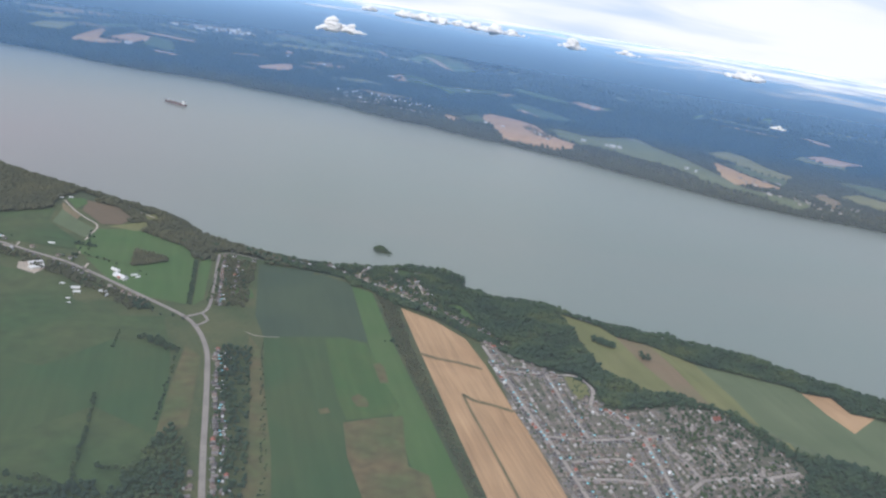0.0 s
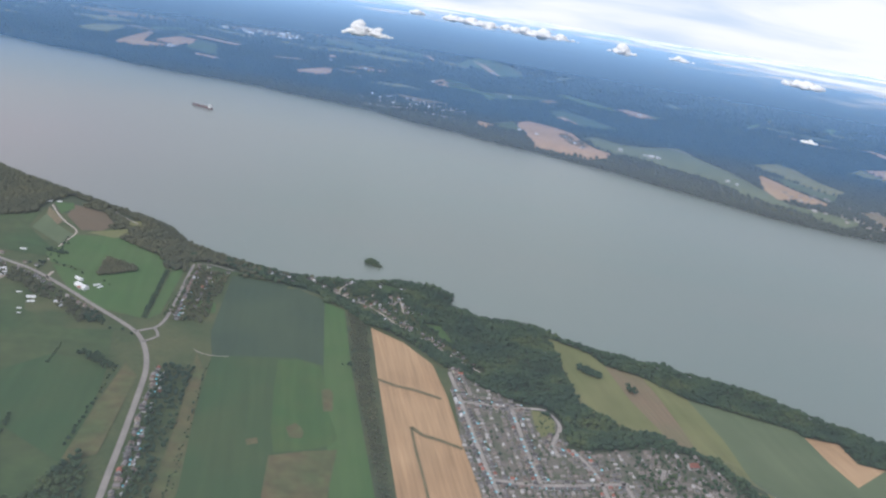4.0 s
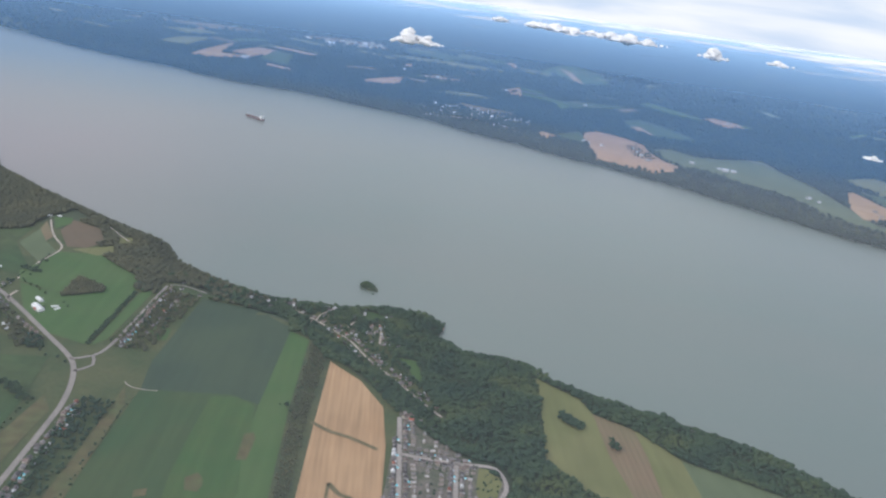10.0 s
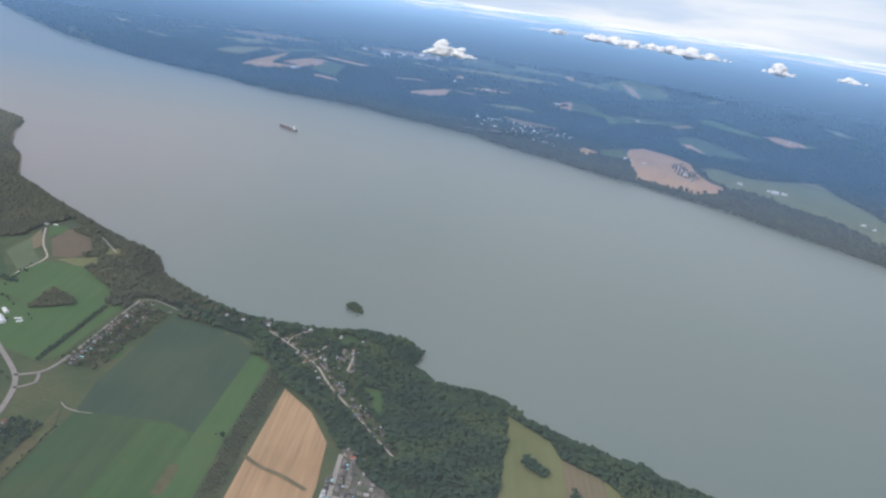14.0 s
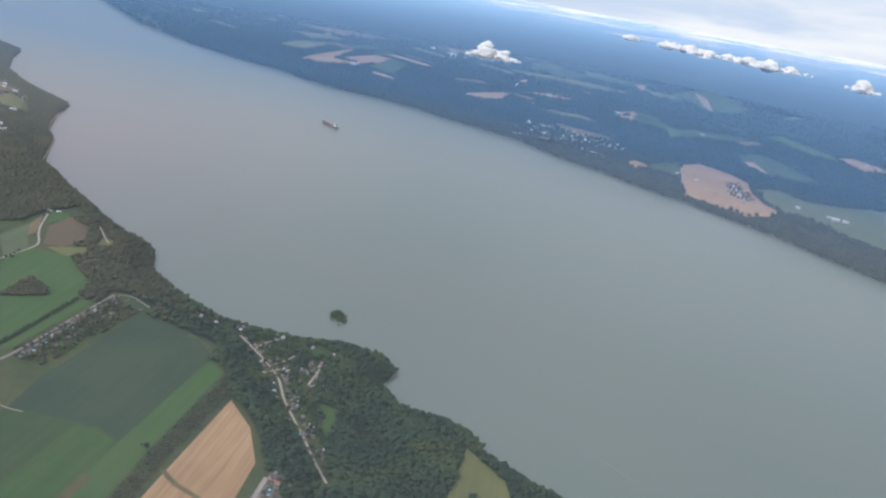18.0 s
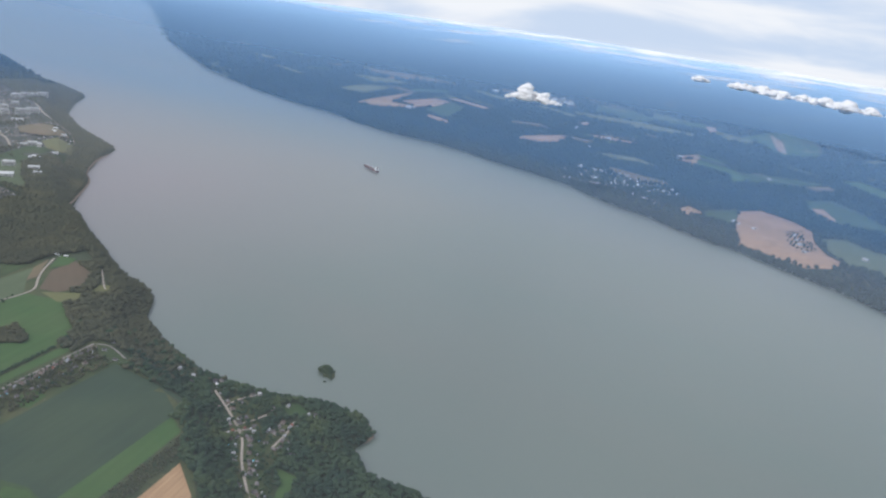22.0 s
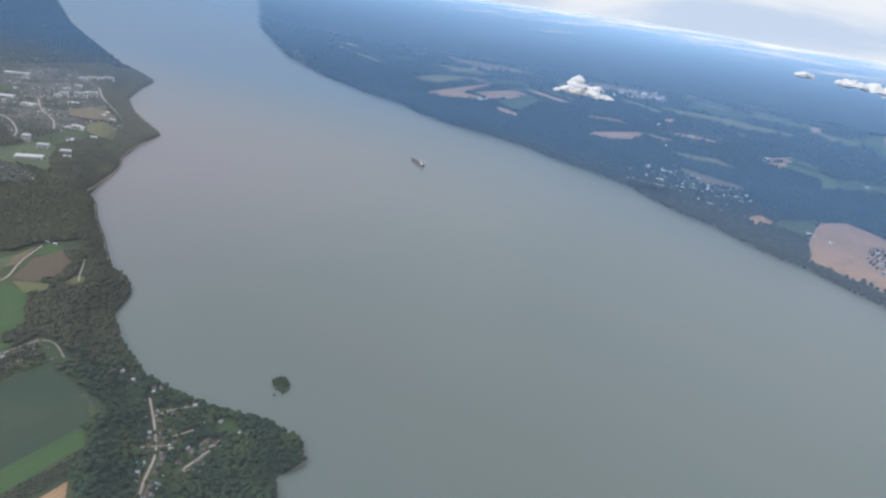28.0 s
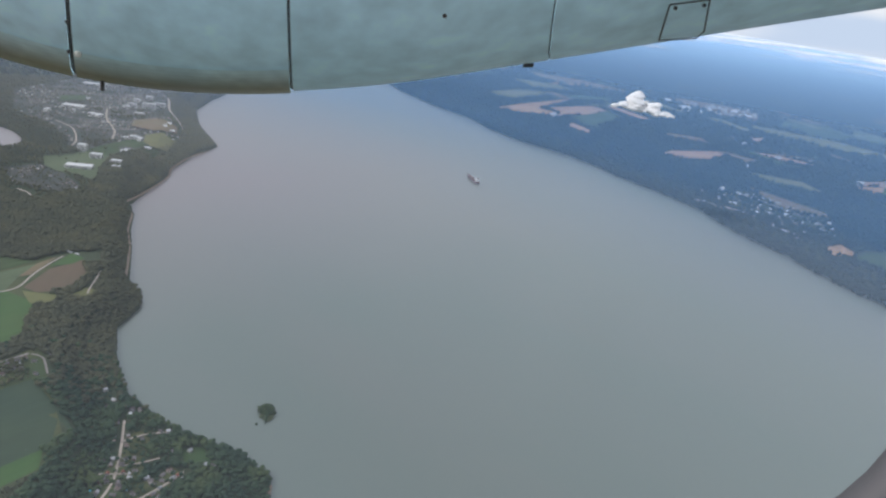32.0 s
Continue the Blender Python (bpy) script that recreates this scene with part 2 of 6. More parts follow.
RIVER, HAZE = river_material(), haze_material()
MEADOW = material("rough_meadow", (0.038, 0.06, 0.022), (0.074, 0.08, 0.034), 0.5, 0.05, bump=0.3)
CORN = material("maize_field", (0.03, 0.052, 0.031), (0.041, 0.063, 0.034), 0.25, 0.022, rows=1.6, angle=18, row_depth=0.04, bump=0.2)
LUSH = material("lush_grass", (0.044, 0.092, 0.025), (0.06, 0.1, 0.032), 0.2, 0.03, rows=6, angle=18, row_depth=0.015)
GRASS = material("hay_meadow", (0.03, 0.064, 0.022), (0.044, 0.068, 0.024), 0.2, 0.03, rows=5, angle=18, row_depth=0.02, contrast=0.2)
HAY = material("bright_hay_meadow", (0.038, 0.082, 0.022), (0.058, 0.086, 0.026), 0.2, 0.04, rows=5, angle=18, row_depth=0.02, contrast=0.2)
PASTURE = material("grazed_pasture", (0.03, 0.062, 0.02), (0.052, 0.07, 0.026), 0.14, 0.02, contrast=0.22)
WORN = material("worn_brown_pasture", (0.1, 0.078, 0.038), (0.062, 0.08, 0.03), 0.2, 0.05, contrast=0.25)
WHEAT = material("ripe_wheat", (0.29, 0.178, 0.096), (0.355, 0.23, 0.13), 0.3, 0.03, rows=2.4, angle=18, row_depth=0.04, contrast=0.34)
OLIVE = material("olive_hay_field", (0.112, 0.12, 0.046), (0.145, 0.142, 0.06), 0.2, 0.03, rows=4, angle=18, row_depth=0.015, contrast=0.2)
FALLOW = material("brown_fallow_field", (0.16, 0.112, 0.07), (0.14, 0.118, 0.066), 0.2, 0.03, rows=3, angle=18)
PLOUGHED = material("ploughed_brown_field", (0.12, 0.085, 0.055), (0.1, 0.078, 0.05), 0.2, 0.03, rows=2, angle=60)
SAGE = material("grey_green_crop", (0.075, 0.1, 0.05), (0.092, 0.115, 0.06), 0.2, 0.03, rows=3, angle=18, row_depth=0.02)
SCRUB = material("scrub_strip", (0.036, 0.052, 0.026), (0.064, 0.07, 0.031), 0.5, 0.06, bump=0.6)
DITCH = material("ditch_weeds", (0.1, 0.088, 0.045), (0.15, 0.12, 0.065), 0.8, 0.1, bump=0.3)
SOIL = material("bare_soil", (0.3, 0.19, 0.125), (0.36, 0.235, 0.16), 0.15, 0.02)
ASPHALT = material("worn_asphalt", (0.19, 0.17, 0.155), (0.24, 0.215, 0.195), 1.5, 0.1)
GRAVEL = material("gravel", (0.36, 0.31, 0.26), (0.3, 0.26, 0.22), 1.5, 0.1)
STREET = material("pale_street", (0.25, 0.22, 0.203), (0.3, 0.265, 0.245), 1.5, 0.1)
LAWN = material("town_gardens", (0.065, 0.076, 0.046), (0.15, 0.127, 0.112), 0.7, 0.12)
FOREST_FLOOR = material("forest_floor", (0.032, 0.05, 0.026), (0.052, 0.064, 0.034), 0.3, 0.02, bump=0.5)
BARK = material("bark", (0.09, 0.07, 0.05), (0.13, 0.1, 0.08), 3.0, 0.5)
LEAF = leaves("broad_leaves", (0.04, 0.071, 0.05), (0.06, 0.096, 0.054), (0.112, 0.138, 0.056))
WEST_LEAF = leaves("dry_leaves", (0.086, 0.094, 0.062), (0.104, 0.108, 0.066), (0.136, 0.132, 0.072))
FAR_LEAF = leaves("far_leaves", (0.018, 0.036, 0.027), (0.027, 0.048, 0.033), (0.041, 0.063, 0.037))
WALLS = [material("wall_paint_" + n, c, tuple(v * 0.85 for v in c), 2.0, 0.4, vary=0.15) for n, c in (("white", (0.43, 0.42, 0.41)), ("cream", (0.34, 0.31, 0.26)), ("brick", (0.2, 0.14, 0.115)), ("grey", (0.28, 0.275, 0.28)))]
ROOFS = [material("roof_" + n, c, tuple(v * 0.8 for v in c), 2.0, 0.4, vary=0.3) for n, c in (("charcoal", (0.1, 0.09, 0.09)), ("brown", (0.17, 0.13, 0.115)), ("grey", (0.2, 0.18, 0.178)), ("tin", (0.48, 0.48, 0.49)), ("red", (0.26, 0.1, 0.075)))]
POOL = material("pool_water", (0.08, 0.5, 0.62), (0.1, 0.56, 0.66), 2.0, 0.5, rough=0.15)
HULL = material("red_hull_paint", (0.12, 0.055, 0.05), (0.085, 0.045, 0.045), 1.0, 0.2, rough=0.6)
DECK = material("deck_plates", (0.2, 0.13, 0.11), (0.16, 0.11, 0.1), 1.0, 0.2)
WHITE = material("white_paint", (0.78, 0.78, 0.77), (0.7, 0.7, 0.69), 1.0, 0.2, rough=0.5)
CONCRETE = material("pale_concrete", (0.55, 0.53, 0.5), (0.62, 0.6, 0.56), 1.0, 0.1)
BEACH = material("brown_beach", (0.2, 0.15, 0.11), (0.27, 0.205, 0.15), 0.6, 0.08)
TOWN = material("town_plots", (0.038, 0.052, 0.042), (0.082, 0.08, 0.074), 0.25, 0.04)
WAKE = material("wake_foam", (0.27, 0.29, 0.28), (0.21, 0.235, 0.23), 0.8, 0.2)

# ---- the plan: shores, bluff and heights (one fifth of the real lengths, to lie within the camera's reach) ----
SHORE = [(-5000, 2600), (-2400, 1500), (-1500, 1160), (-1060, 1033), (-971, 1014), (-912, 1002), (-868, 994), (-818, 943), (-756, 892), (-674, 858), (-610, 840), (-563, 829), (-550, 812), (-528, 783), (-487, 742), (-454, 722), (-388, 658), (-362, 653), (-326, 636), (-286, 622), (-230, 598), (-203, 597), (-182, 588), (-160, 565), (-126, 552), (-88, 543), (-61, 545), (-36, 553), (-4, 568), (20, 570), (34, 560), (35, 542), (53, 530), (74, 536), (95, 532), (110, 521), (141, 512), (179, 507), (224, 497), (262, 475), (298, 459), (420, 412), (700, 300), (1500, 0), (5000, -1300)]
FAR_SHORE = [(-5000, 4100), (-2400, 2300), (-1500, 1650), (-1100, 1425), (-876, 1345), (-740, 1318), (-650, 1312), (-580, 1286), (-497, 1274), (-419, 1282), (-364, 1277), (-305, 1259), (-258, 1254), (-215, 1247), (-175, 1238), (-122, 1207), (-77, 1190), (-35, 1180), (0, 1160), (45, 1143), (85, 1134), (120, 1116), (185, 1091), (238, 1057), (295, 1027), (359, 988), (427, 968), (500, 960), (800, 885), (1500, 660), (5000, -590)]
BLUFF = [(-5000, 2560), (-2400, 1460), (-1500, 1120), (-1000, 975), (-880, 945), (-800, 880), (-600, 780), (-440, 670), (-340, 625), (-270, 598), (-225, 582), (-196, 572), (-160, 535), (-125, 517), (-85, 508), (-40, 498), (-5, 472), (20, 460), (44, 436), (64, 418), (95, 413), (112, 388), (150, 402), (180, 388), (215, 362), (300, 310), (600, 150), (5000, -1600)]


def beyond(line, x, y):
    """Signed distance of the points from a line that runs in x: positive above it."""
    a = np.array(line, float)
    best = np.full(np.shape(x), 1e9)
    for p, q in zip(a[:-1], a[1:]):
        d = q - p
        k = np.clip(((x - p[0]) * d[0] + (y - p[1]) * d[1]) / (d @ d), 0, 1)
        best = np.minimum(best, np.hypot(x - p[0] - k * d[0], y - p[1] - k * d[1]))
    inside = np.zeros(np.shape(x), bool)
    ring = np.vstack([a, [(6000, 9000), (-6000, 9000)]])
    for (x0, y0), (x1, y1) in zip(ring, np.roll(ring, -1, 0)):
        hit = (y0 > y) != (y1 > y)
        cross = x0 + (y - y0) * (x1 - x0) / np.where(y1 == y0, 1e-9, y1 - y0)
        inside ^= hit & (x < cross)
    return np.where(inside, best, -best)


def ease(v, a, b):
    k = np.clip((v - a) / (b - a), 0, 1)
    return k * k * (3 - 2 * k)


def heights(x, y):
    near, far, bluff = -beyond(SHORE, x, y), beyond(FAR_SHORE, x, y), -beyond(BLUFF, x, y)
    terrace = -2.5 + 5.0 * ease(near, -6, 9)
    plateau = 7.5 * ease(bluff, -16, 3)
    other = -2.5 + 14.0 * ease(far, -5, 40)
    return np.where(far > -10, other, terrace + np.where(near > 0, plateau, 0))


def height(x, y):
    return float(heights(np.array([float(x)]), np.array([float(y)]))[0])


def inside(ring, x, y):
    a = np.array(ring, float)
    r = np.zeros(np.shape(x), bool)
    for (x0, y0), (x1, y1) in zip(a, np.roll(a, -1, 0)):
        r ^= ((y0 > y) != (y1 > y)) & (x < x0 + (y - y0) * (x1 - x0) / np.where(y1 == y0, 1e-9, y1 - y0))
    return r


def mesh_object(name, verts, faces, mat, smooth=False):
    me = bpy.data.meshes.new(name)
    me.from_pydata(np.asarray(verts).tolist(), [], np.asarray(faces).tolist() if not isinstance(faces, list) else faces)
    me.materials.append(mat)
    if smooth:
        me.polygons.foreach_set("use_smooth", [True] * len(me.polygons))
    return new(name, me)


def part(name, bm, mat, parent=None, label=""):
    me = bpy.data.meshes.new(name)
    bm.to_mesh(me)
    bm.free()
    me.materials.append(mat)
    ob = new(name, me)
    if parent is not None:
        ob.parent = parent
    return tagged(ob, label) if label else ob


def steps(*runs):
    out = []
    for a, b, s in runs:
        out += list(np.arange(a, b, s))
    return np.array(out + [runs[-1][1]])


# ---- ground, river, painted haze sheet ----
gx = steps((-5000, -2600, 120), (-2600, -1640, 40), (-1640, -1000, 16), (-1000, -650, 9), (-650, 330, 5), (330, 700, 12), (700, 5000, 215))
gy = steps((-1500, 150, 75), (150, 700, 5), (700, 1340, 8), (1340, 1660, 16), (1660, 2620, 40), (2620, 5000, 120))
X, Y = np.meshgrid(gx, gy)
Z = heights(X.ravel(), Y.ravel())
n, m_ = len(gx), len(gy)
idx = np.arange(n * m_).reshape(m_, n)
quads = np.stack([idx[:-1, :-1], idx[:-1, 1:], idx[1:, 1:], idx[1:, :-1]], -1).reshape(-1, 4)
ground = tagged(mesh_object("ground", np.column_stack([X.ravel(), Y.ravel(), Z]), quads, FOREST_FLOOR, True), "dark wooded ground with green undergrowth on both banks", "ground", kind="structure")
river = tagged(mesh_object("water", [(-5000, -1500, 0), (5000, -1500, 0), (5000, 5000, 0), (-5000, 5000, 0)], [(0, 1, 2, 3)], RIVER), "broad grey-green river with calm silty water", "river", kind="structure")
# one flat see-through sheet whose colour stands in for distance haze
haze = tagged(mesh_object("haze", [(-5000, -1500, 27), (5000, -1500, 27), (5000, 5000, 27), (-5000, 5000, 27)], [(0, 1, 2, 3)], HAZE), "flat tinted sheet painted as blue haze over the far plain", "haze", kind="structure")


# ---- fields and roads, laid on the ground ----
def field(name, ring, mat, label, category="field", lift=0.25, cell=12.0, kind=""):
    bm = bmesh.new()
    f = bm.faces.new([bm.verts.new((x, y, 0)) for x, y in ring])
    bmesh.ops.triangulate(bm, faces=[f])
    lo, hi = np.min(ring, 0), np.max(ring, 0)
    for axis in (0, 1):
        no = (1, 0, 0) if axis == 0 else (0, 1, 0)
        for c in np.arange(lo[axis] + cell, hi[axis], cell):
            bmesh.ops.bisect_plane(bm, geom=bm.verts[:] + bm.edges[:] + bm.faces[:], plane_co=tuple(c * k for k in no), plane_no=no)
    bm.normal_update()
    flip = [f for f in bm.faces if f.normal.z < 0]
    bmesh.ops.reverse_faces(bm, faces=flip)
    xy = np.array([v.co[:2] for v in bm.verts])
    for v, z in zip(bm.verts, heights(xy[:, 0], xy[:, 1])):
        v.co.z = z + lift
    return tagged(part(name, bm, mat), label, category, kind=kind)


def smooth_line(pts, step=4.0):
    p = np.array(pts, float)
    out = []
    for i in range(len(p) - 1):
        a, b, c, d = p[max(i - 1, 0)], p[i], p[i + 1], p[min(i + 2, len(p) - 1)]
        k = max(2, int(np.hypot(*(c - b)) / step))
        for t in np.arange(k) / k:
            out.append(0.5 * (2 * b + (c - a) * t + (2 * a - 5 * b + 4 * c - d) * t * t + (3 * b - a - 3 * c + d) * t ** 3))
    return np.array(out + [p[-1]])


ROAD_LINES = []


def strip(name, pts, width, mat, label, category="road", lift=0.4, kind="structure", smooth=True, drape=True, z=0.0):
    line = smooth_line(pts) if smooth else np.array(pts, float)
    ROAD_LINES.append((line, width))
    d = np.gradient(line, axis=0)
    d /= np.linalg.norm(d, axis=1)[:, None]
    side = np.column_stack([-d[:, 1], d[:, 0]]) * width / 2
    xy = np.vstack([line + side, line - side])
    zz = heights(xy[:, 0], xy[:, 1]) + lift if drape else np.full(len(xy), z)
    k = len(line)
    faces = [(i + k, i + 1 + k, i + 1, i) for i in range(k - 1)]
    return tagged(mesh_object(name, np.column_stack([xy, zz]), faces, mat), label, category, kind=kind)


FIELDS = []


def crop(ring, mat, label, lift=0.25):
    """A field; each lies a hair above the one before, so that none share a plane."""
    FIELDS.append(ring)
    return field("field", ring, mat, label, lift=lift + 0.006 * len(FIELDS))


field("meadow", [(-420, 430), (-330, 560), (-262, 556), (-190, 545), (-140, 514), (-40, 496), (-5, 470), (44, 434), (105, 385), (150, 150), (-500, 150)], MEADOW, "rough green meadow along the plateau edge", "meadow", lift=0.12, cell=20)
crop([(-104, 500), (-66, 503), (-51, 504), (-40, 486), (-19, 408), (-35, 410), (-74, 395), (-85, 420)], CORN, "dark green maize field in even rows")
crop([(-40, 487), (-26, 481), (-4, 408), (39, 281), (55, 235), (34, 230), (20, 277), (-19, 408)], LUSH, "bright green grass strip beside maize")
crop([(-74, 395), (-35, 410), (-19, 408), (20, 277), (34, 230), (-25, 215), (-46, 291)], GRASS, "green hay meadow with faint mown rows")
crop([(-19, 322), (-6, 330), (7, 336), (10, 312), (13, 296), (22, 292), (30, 262), (33, 233), (10, 225), (-3, 270), (-13, 296)], WORN, "worn brown patch in the hay meadow", 0.4)
crop([(-42, 404), (-32, 409), (-20, 406), (-14, 392), (-5, 365), (5, 345), (3, 338), (-6, 331), (-18, 325), (-25, 343), (-34, 373)], HAY, "brighter green half of the hay meadow", 0.3)
crop([(-19, 345), (-16, 350), (-12, 347), (-10, 343), (-10, 339), (-15, 338)], WORN, "reddish bare patch in the hay meadow", 0.36)
crop([(-13, 383), (-10, 386), (-7, 382), (-3, 366), (-7, 364)], WORN, "faint worn patch in the hay meadow", 0.36)
crop([(-32, 330), (-28, 333), (-26, 329), (-30, 326)], WORN, "small worn patch in the hay meadow", 0.36)
crop([(-105, 446), (-106, 455), (-97, 456), (-92, 444), (-99, 439)], LUSH, "small green paddock behind lane gardens", 0.3)
crop([(-26, 481), (-6, 464), (11, 404), (34, 325), (46, 284), (60, 235), (55, 235), (39, 281), (-4, 408)], SCRUB, "dark scrubby strip between two fields")
crop([(-6, 464), (16, 452), (35, 433), (47, 402), (59, 362), (70, 329), (80, 292), (92, 245), (60, 235), (46, 284), (34, 325), (11, 404)], WHEAT, "ripe golden wheat field with tractor lines")
crop([(99, 515), (125, 503), (134, 490), (146, 452), (160, 422), (165, 404), (150, 414), (134, 421), (117, 434), (111, 466)], OLIVE, "olive hay field beside the riverside wood")
crop([(134, 490), (156, 484), (164, 460), (171, 433), (181, 388), (165, 404), (160, 422), (146, 452)], FALLOW, "brown fallow strip between green crops")
crop([(156, 484), (180, 466), (193, 427), (201, 385), (204, 357), (194, 371), (181, 388), (171, 433), (164, 460)], OLIVE, "olive hay strip in a narrow field")
crop([(180, 466), (237, 454), (241, 448), (247, 425), (255, 406), (232, 378), (214, 359), (204, 357), (201, 385), (193, 427)], SAGE, "grey-green crop field near the river wood")
crop([(241, 448), (259, 448), (263, 430), (277, 429), (255, 406), (247, 425)], WHEAT, "tan stubble field at the river wood")
crop([(277, 429), (330, 400), (300, 352), (240, 350), (214, 359), (232, 378), (255, 406)], SAGE, "dull green field behind the stubble")
crop([(-204, 466), (-172, 465), (-146, 494), (-142, 488), (-124, 420), (-151, 422), (-180, 441)], LUSH, "fresh green pasture behind the white barns")
crop([(-139, 488), (-134, 497), (-118, 430), (-121, 420)], LUSH, "narrow green paddock beside a lane")
crop([(-238, 433), (-194, 425), (-181, 404), (-151, 393), (-130, 401), (-113, 364), (-142, 367), (-160, 330), (-230, 330), (-300, 400)], PASTURE, "wide green pasture below the country road")
crop([(-142, 367), (-113, 364), (-100, 327), (-92, 290), (-124, 304)], GRASS, "green meadow with a hedge along it")
crop([(-124, 304), (-92, 290), (-82, 251), (-70, 200), (-130, 190), (-160, 250)], PASTURE, "green pasture crossed by tree rows")
crop([(-230, 330), (-160, 330), (-142, 367), (-124, 304), (-160, 250), (-260, 240)], GRASS, "mown green field with darker swathes")
crop([(-108, 372), (-97, 362), (-82, 300), (-92, 290), (-100, 327)], WORN, "yellowing meadow beside the country road")
crop([(-82, 395), (-72, 380), (-44, 291), (-25, 215), (-40, 212), (-52, 285), (-66, 340)], WORN, "brown weedy strip behind the roadside gardens", 0.3)
crop([(-216, 496), (-219, 517), (-196, 527), (-154, 507), (-146, 494), (-172, 465), (-206, 468), (-217, 480)], LUSH, "green pasture with a small dark grove")
crop([(-245, 550), (-252, 573), (-226, 568), (-207, 547), (-210, 532), (-221, 527)], PLOUGHED, "brown ploughed field near the hill farm")
crop([(-257, 545), (-265, 561), (-240, 537), (-239, 529)], FALLOW, "narrow brown strip beside a farm track")
crop([(-216, 525), (-197, 546), (-190, 533), (-196, 524)], OLIVE, "yellow weedy strip below a ploughed field")
crop([(-250, 551), (-267, 571), (-255, 576), (-248, 565)], LUSH, "small green field by the hill farm")
crop([(-300, 505), (-262, 545), (-252, 517), (-219, 489), (-215, 475), (-262, 472)], PASTURE, "pale green pasture on the hill")
crop([(-257, 545), (-239, 529), (-221, 517), (-218, 497), (-250, 517)], SAGE, "dull green meadow under the hill farm")
crop([(-340, 480), (-300, 505), (-262, 472), (-290, 474)], OLIVE, "yellow-green field along the country road")

def far_crop(ring, mat, label, cell=13):
    """A field across the river, each a little above the one before."""
    far_crop.count += 1
    FIELDS.append(ring)
    return field("field", ring, mat, label, lift=1.2 + 0.02 * far_crop.count, cell=cell)


far_crop.count = 0
# behind the middle of the far shore
far_crop([(43, 1281), (62, 1316), (84, 1307), (106, 1296), (132, 1267), (144, 1212), (163, 1172), (181, 1155), (179, 1128), (151, 1122), (133, 1130), (105, 1138), (77, 1149), (61, 1188)], SOIL, "bare reddish field on the far bank")
far_crop([(146, 1245), (169, 1268), (203, 1241), (240, 1257), (296, 1300), (313, 1242), (346, 1175), (389, 1022), (466, 993), (440, 982), (342, 1031), (298, 1085), (252, 1117), (219, 1148), (184, 1156), (164, 1176)], SAGE, "long green field on the far bank")
far_crop([(-13, 1212), (-9, 1238), (14, 1222), (15, 1202), (1, 1195)], WHEAT, "small tan field at the far shore")
far_crop([(15, 1240), (40, 1286), (58, 1205), (49, 1198), (19, 1202)], GRASS, "green meadow beside a bare field")
far_crop([(89, 1454), (120, 1497), (154, 1463), (214, 1382), (184, 1346), (143, 1349), (110, 1386)], GRASS, "long green clearing in far woods")
far_crop([(107, 1412), (120, 1425), (144, 1370), (140, 1352), (125, 1370)], SOIL, "brown patch in a far green clearing")
far_crop([(-130, 1543), (-106, 1603), (-88, 1540)], WHEAT, "tan wedge of grain in far woods")
far_crop([(-106, 1600), (-51, 1586), (-10, 1542), (1, 1482), (-12, 1464), (-34, 1531), (-87, 1540)], LUSH, "bright green field in far woods")
far_crop([(-134, 1600), (-119, 1660), (-103, 1608), (-125, 1572)], SOIL, "tan knob of bare land in far woods")
far_crop([(102, 1699), (130, 1741), (182, 1687), (221, 1640), (233, 1592), (173, 1615)], LUSH, "pale green strip in far woods")
far_crop([(222, 1637), (246, 1671), (286, 1645), (300, 1600), (267, 1566), (243, 1590)], SOIL, "tan strip among far green fields")
far_crop([(287, 1645), (320, 1621), (302, 1580)], LUSH, "green tip of a far strip field")
far_crop([(-117, 2161), (-88, 2248), (-9, 2171), (35, 1938), (-16, 1846), (-78, 1936), (-133, 1964)], LUSH, "pale green farmland beyond the woods")
far_crop([(-106, 2151), (-61, 2065), (-17, 1883), (-42, 1918)], SOIL, "brown streak across far farmland")
far_crop([(-378, 2116), (-334, 2116), (-257, 2079), (-238, 2002), (-302, 1970)], SAGE, "faint green farmland in the distance")
far_crop([(-247, 2039), (-102, 1980), (-90, 1912), (-157, 1915)], OLIVE, "faint yellowish farmland in the distance")
far_crop([(-225, 2068), (-206, 2077), (-167, 1943), (-189, 1946)], SOIL, "small tan field in the distance")
far_crop([(335, 1908), (372, 1896), (398, 1808), (364, 1786)], SAGE, "faint clearing in the distance")
far_crop([(-28, 1567), (30, 1605), (92, 1632), (83, 1580), (4, 1490)], GRASS, "dull green clearing in far woods")
# upstream part of the far bank
far_crop([(-664, 1378), (-687, 1462), (-718, 1633), (-692, 1598), (-653, 1476), (-612, 1480), (-600, 1440), (-616, 1398)], WHEAT, "large tan field on the far bank")
far_crop([(-655, 1500), (-654, 1626), (-614, 1621), (-590, 1540), (-586, 1455), (-610, 1482)], SOIL, "brown stubble field on the far bank")
far_crop([(-800, 1490), (-815, 1594), (-781, 1648), (-747, 1578), (-735, 1501), (-754, 1480)], OLIVE, "pale yellow field on the far bank")
far_crop([(-577, 1470), (-610, 1620), (-560, 1590), (-500, 1440)], GRASS, "green fields behind the far shore")
far_crop([(-1050, 1857), (-999, 1863), (-903, 1915), (-789, 1911), (-757, 1868), (-814, 1834), (-881, 1796), (-949, 1783)], FALLOW, "pale cleared belt in the distance")
far_crop([(-345, 1408), (-353, 1443), (-328, 1529), (-308, 1517), (-292, 1448), (-310, 1418)], SOIL, "brownish cleared land in far woods")
far_crop([(-326, 1531), (-321, 1541), (-267, 1545), (-263, 1503), (-305, 1518)], FALLOW, "strip of cleared land in far woods")
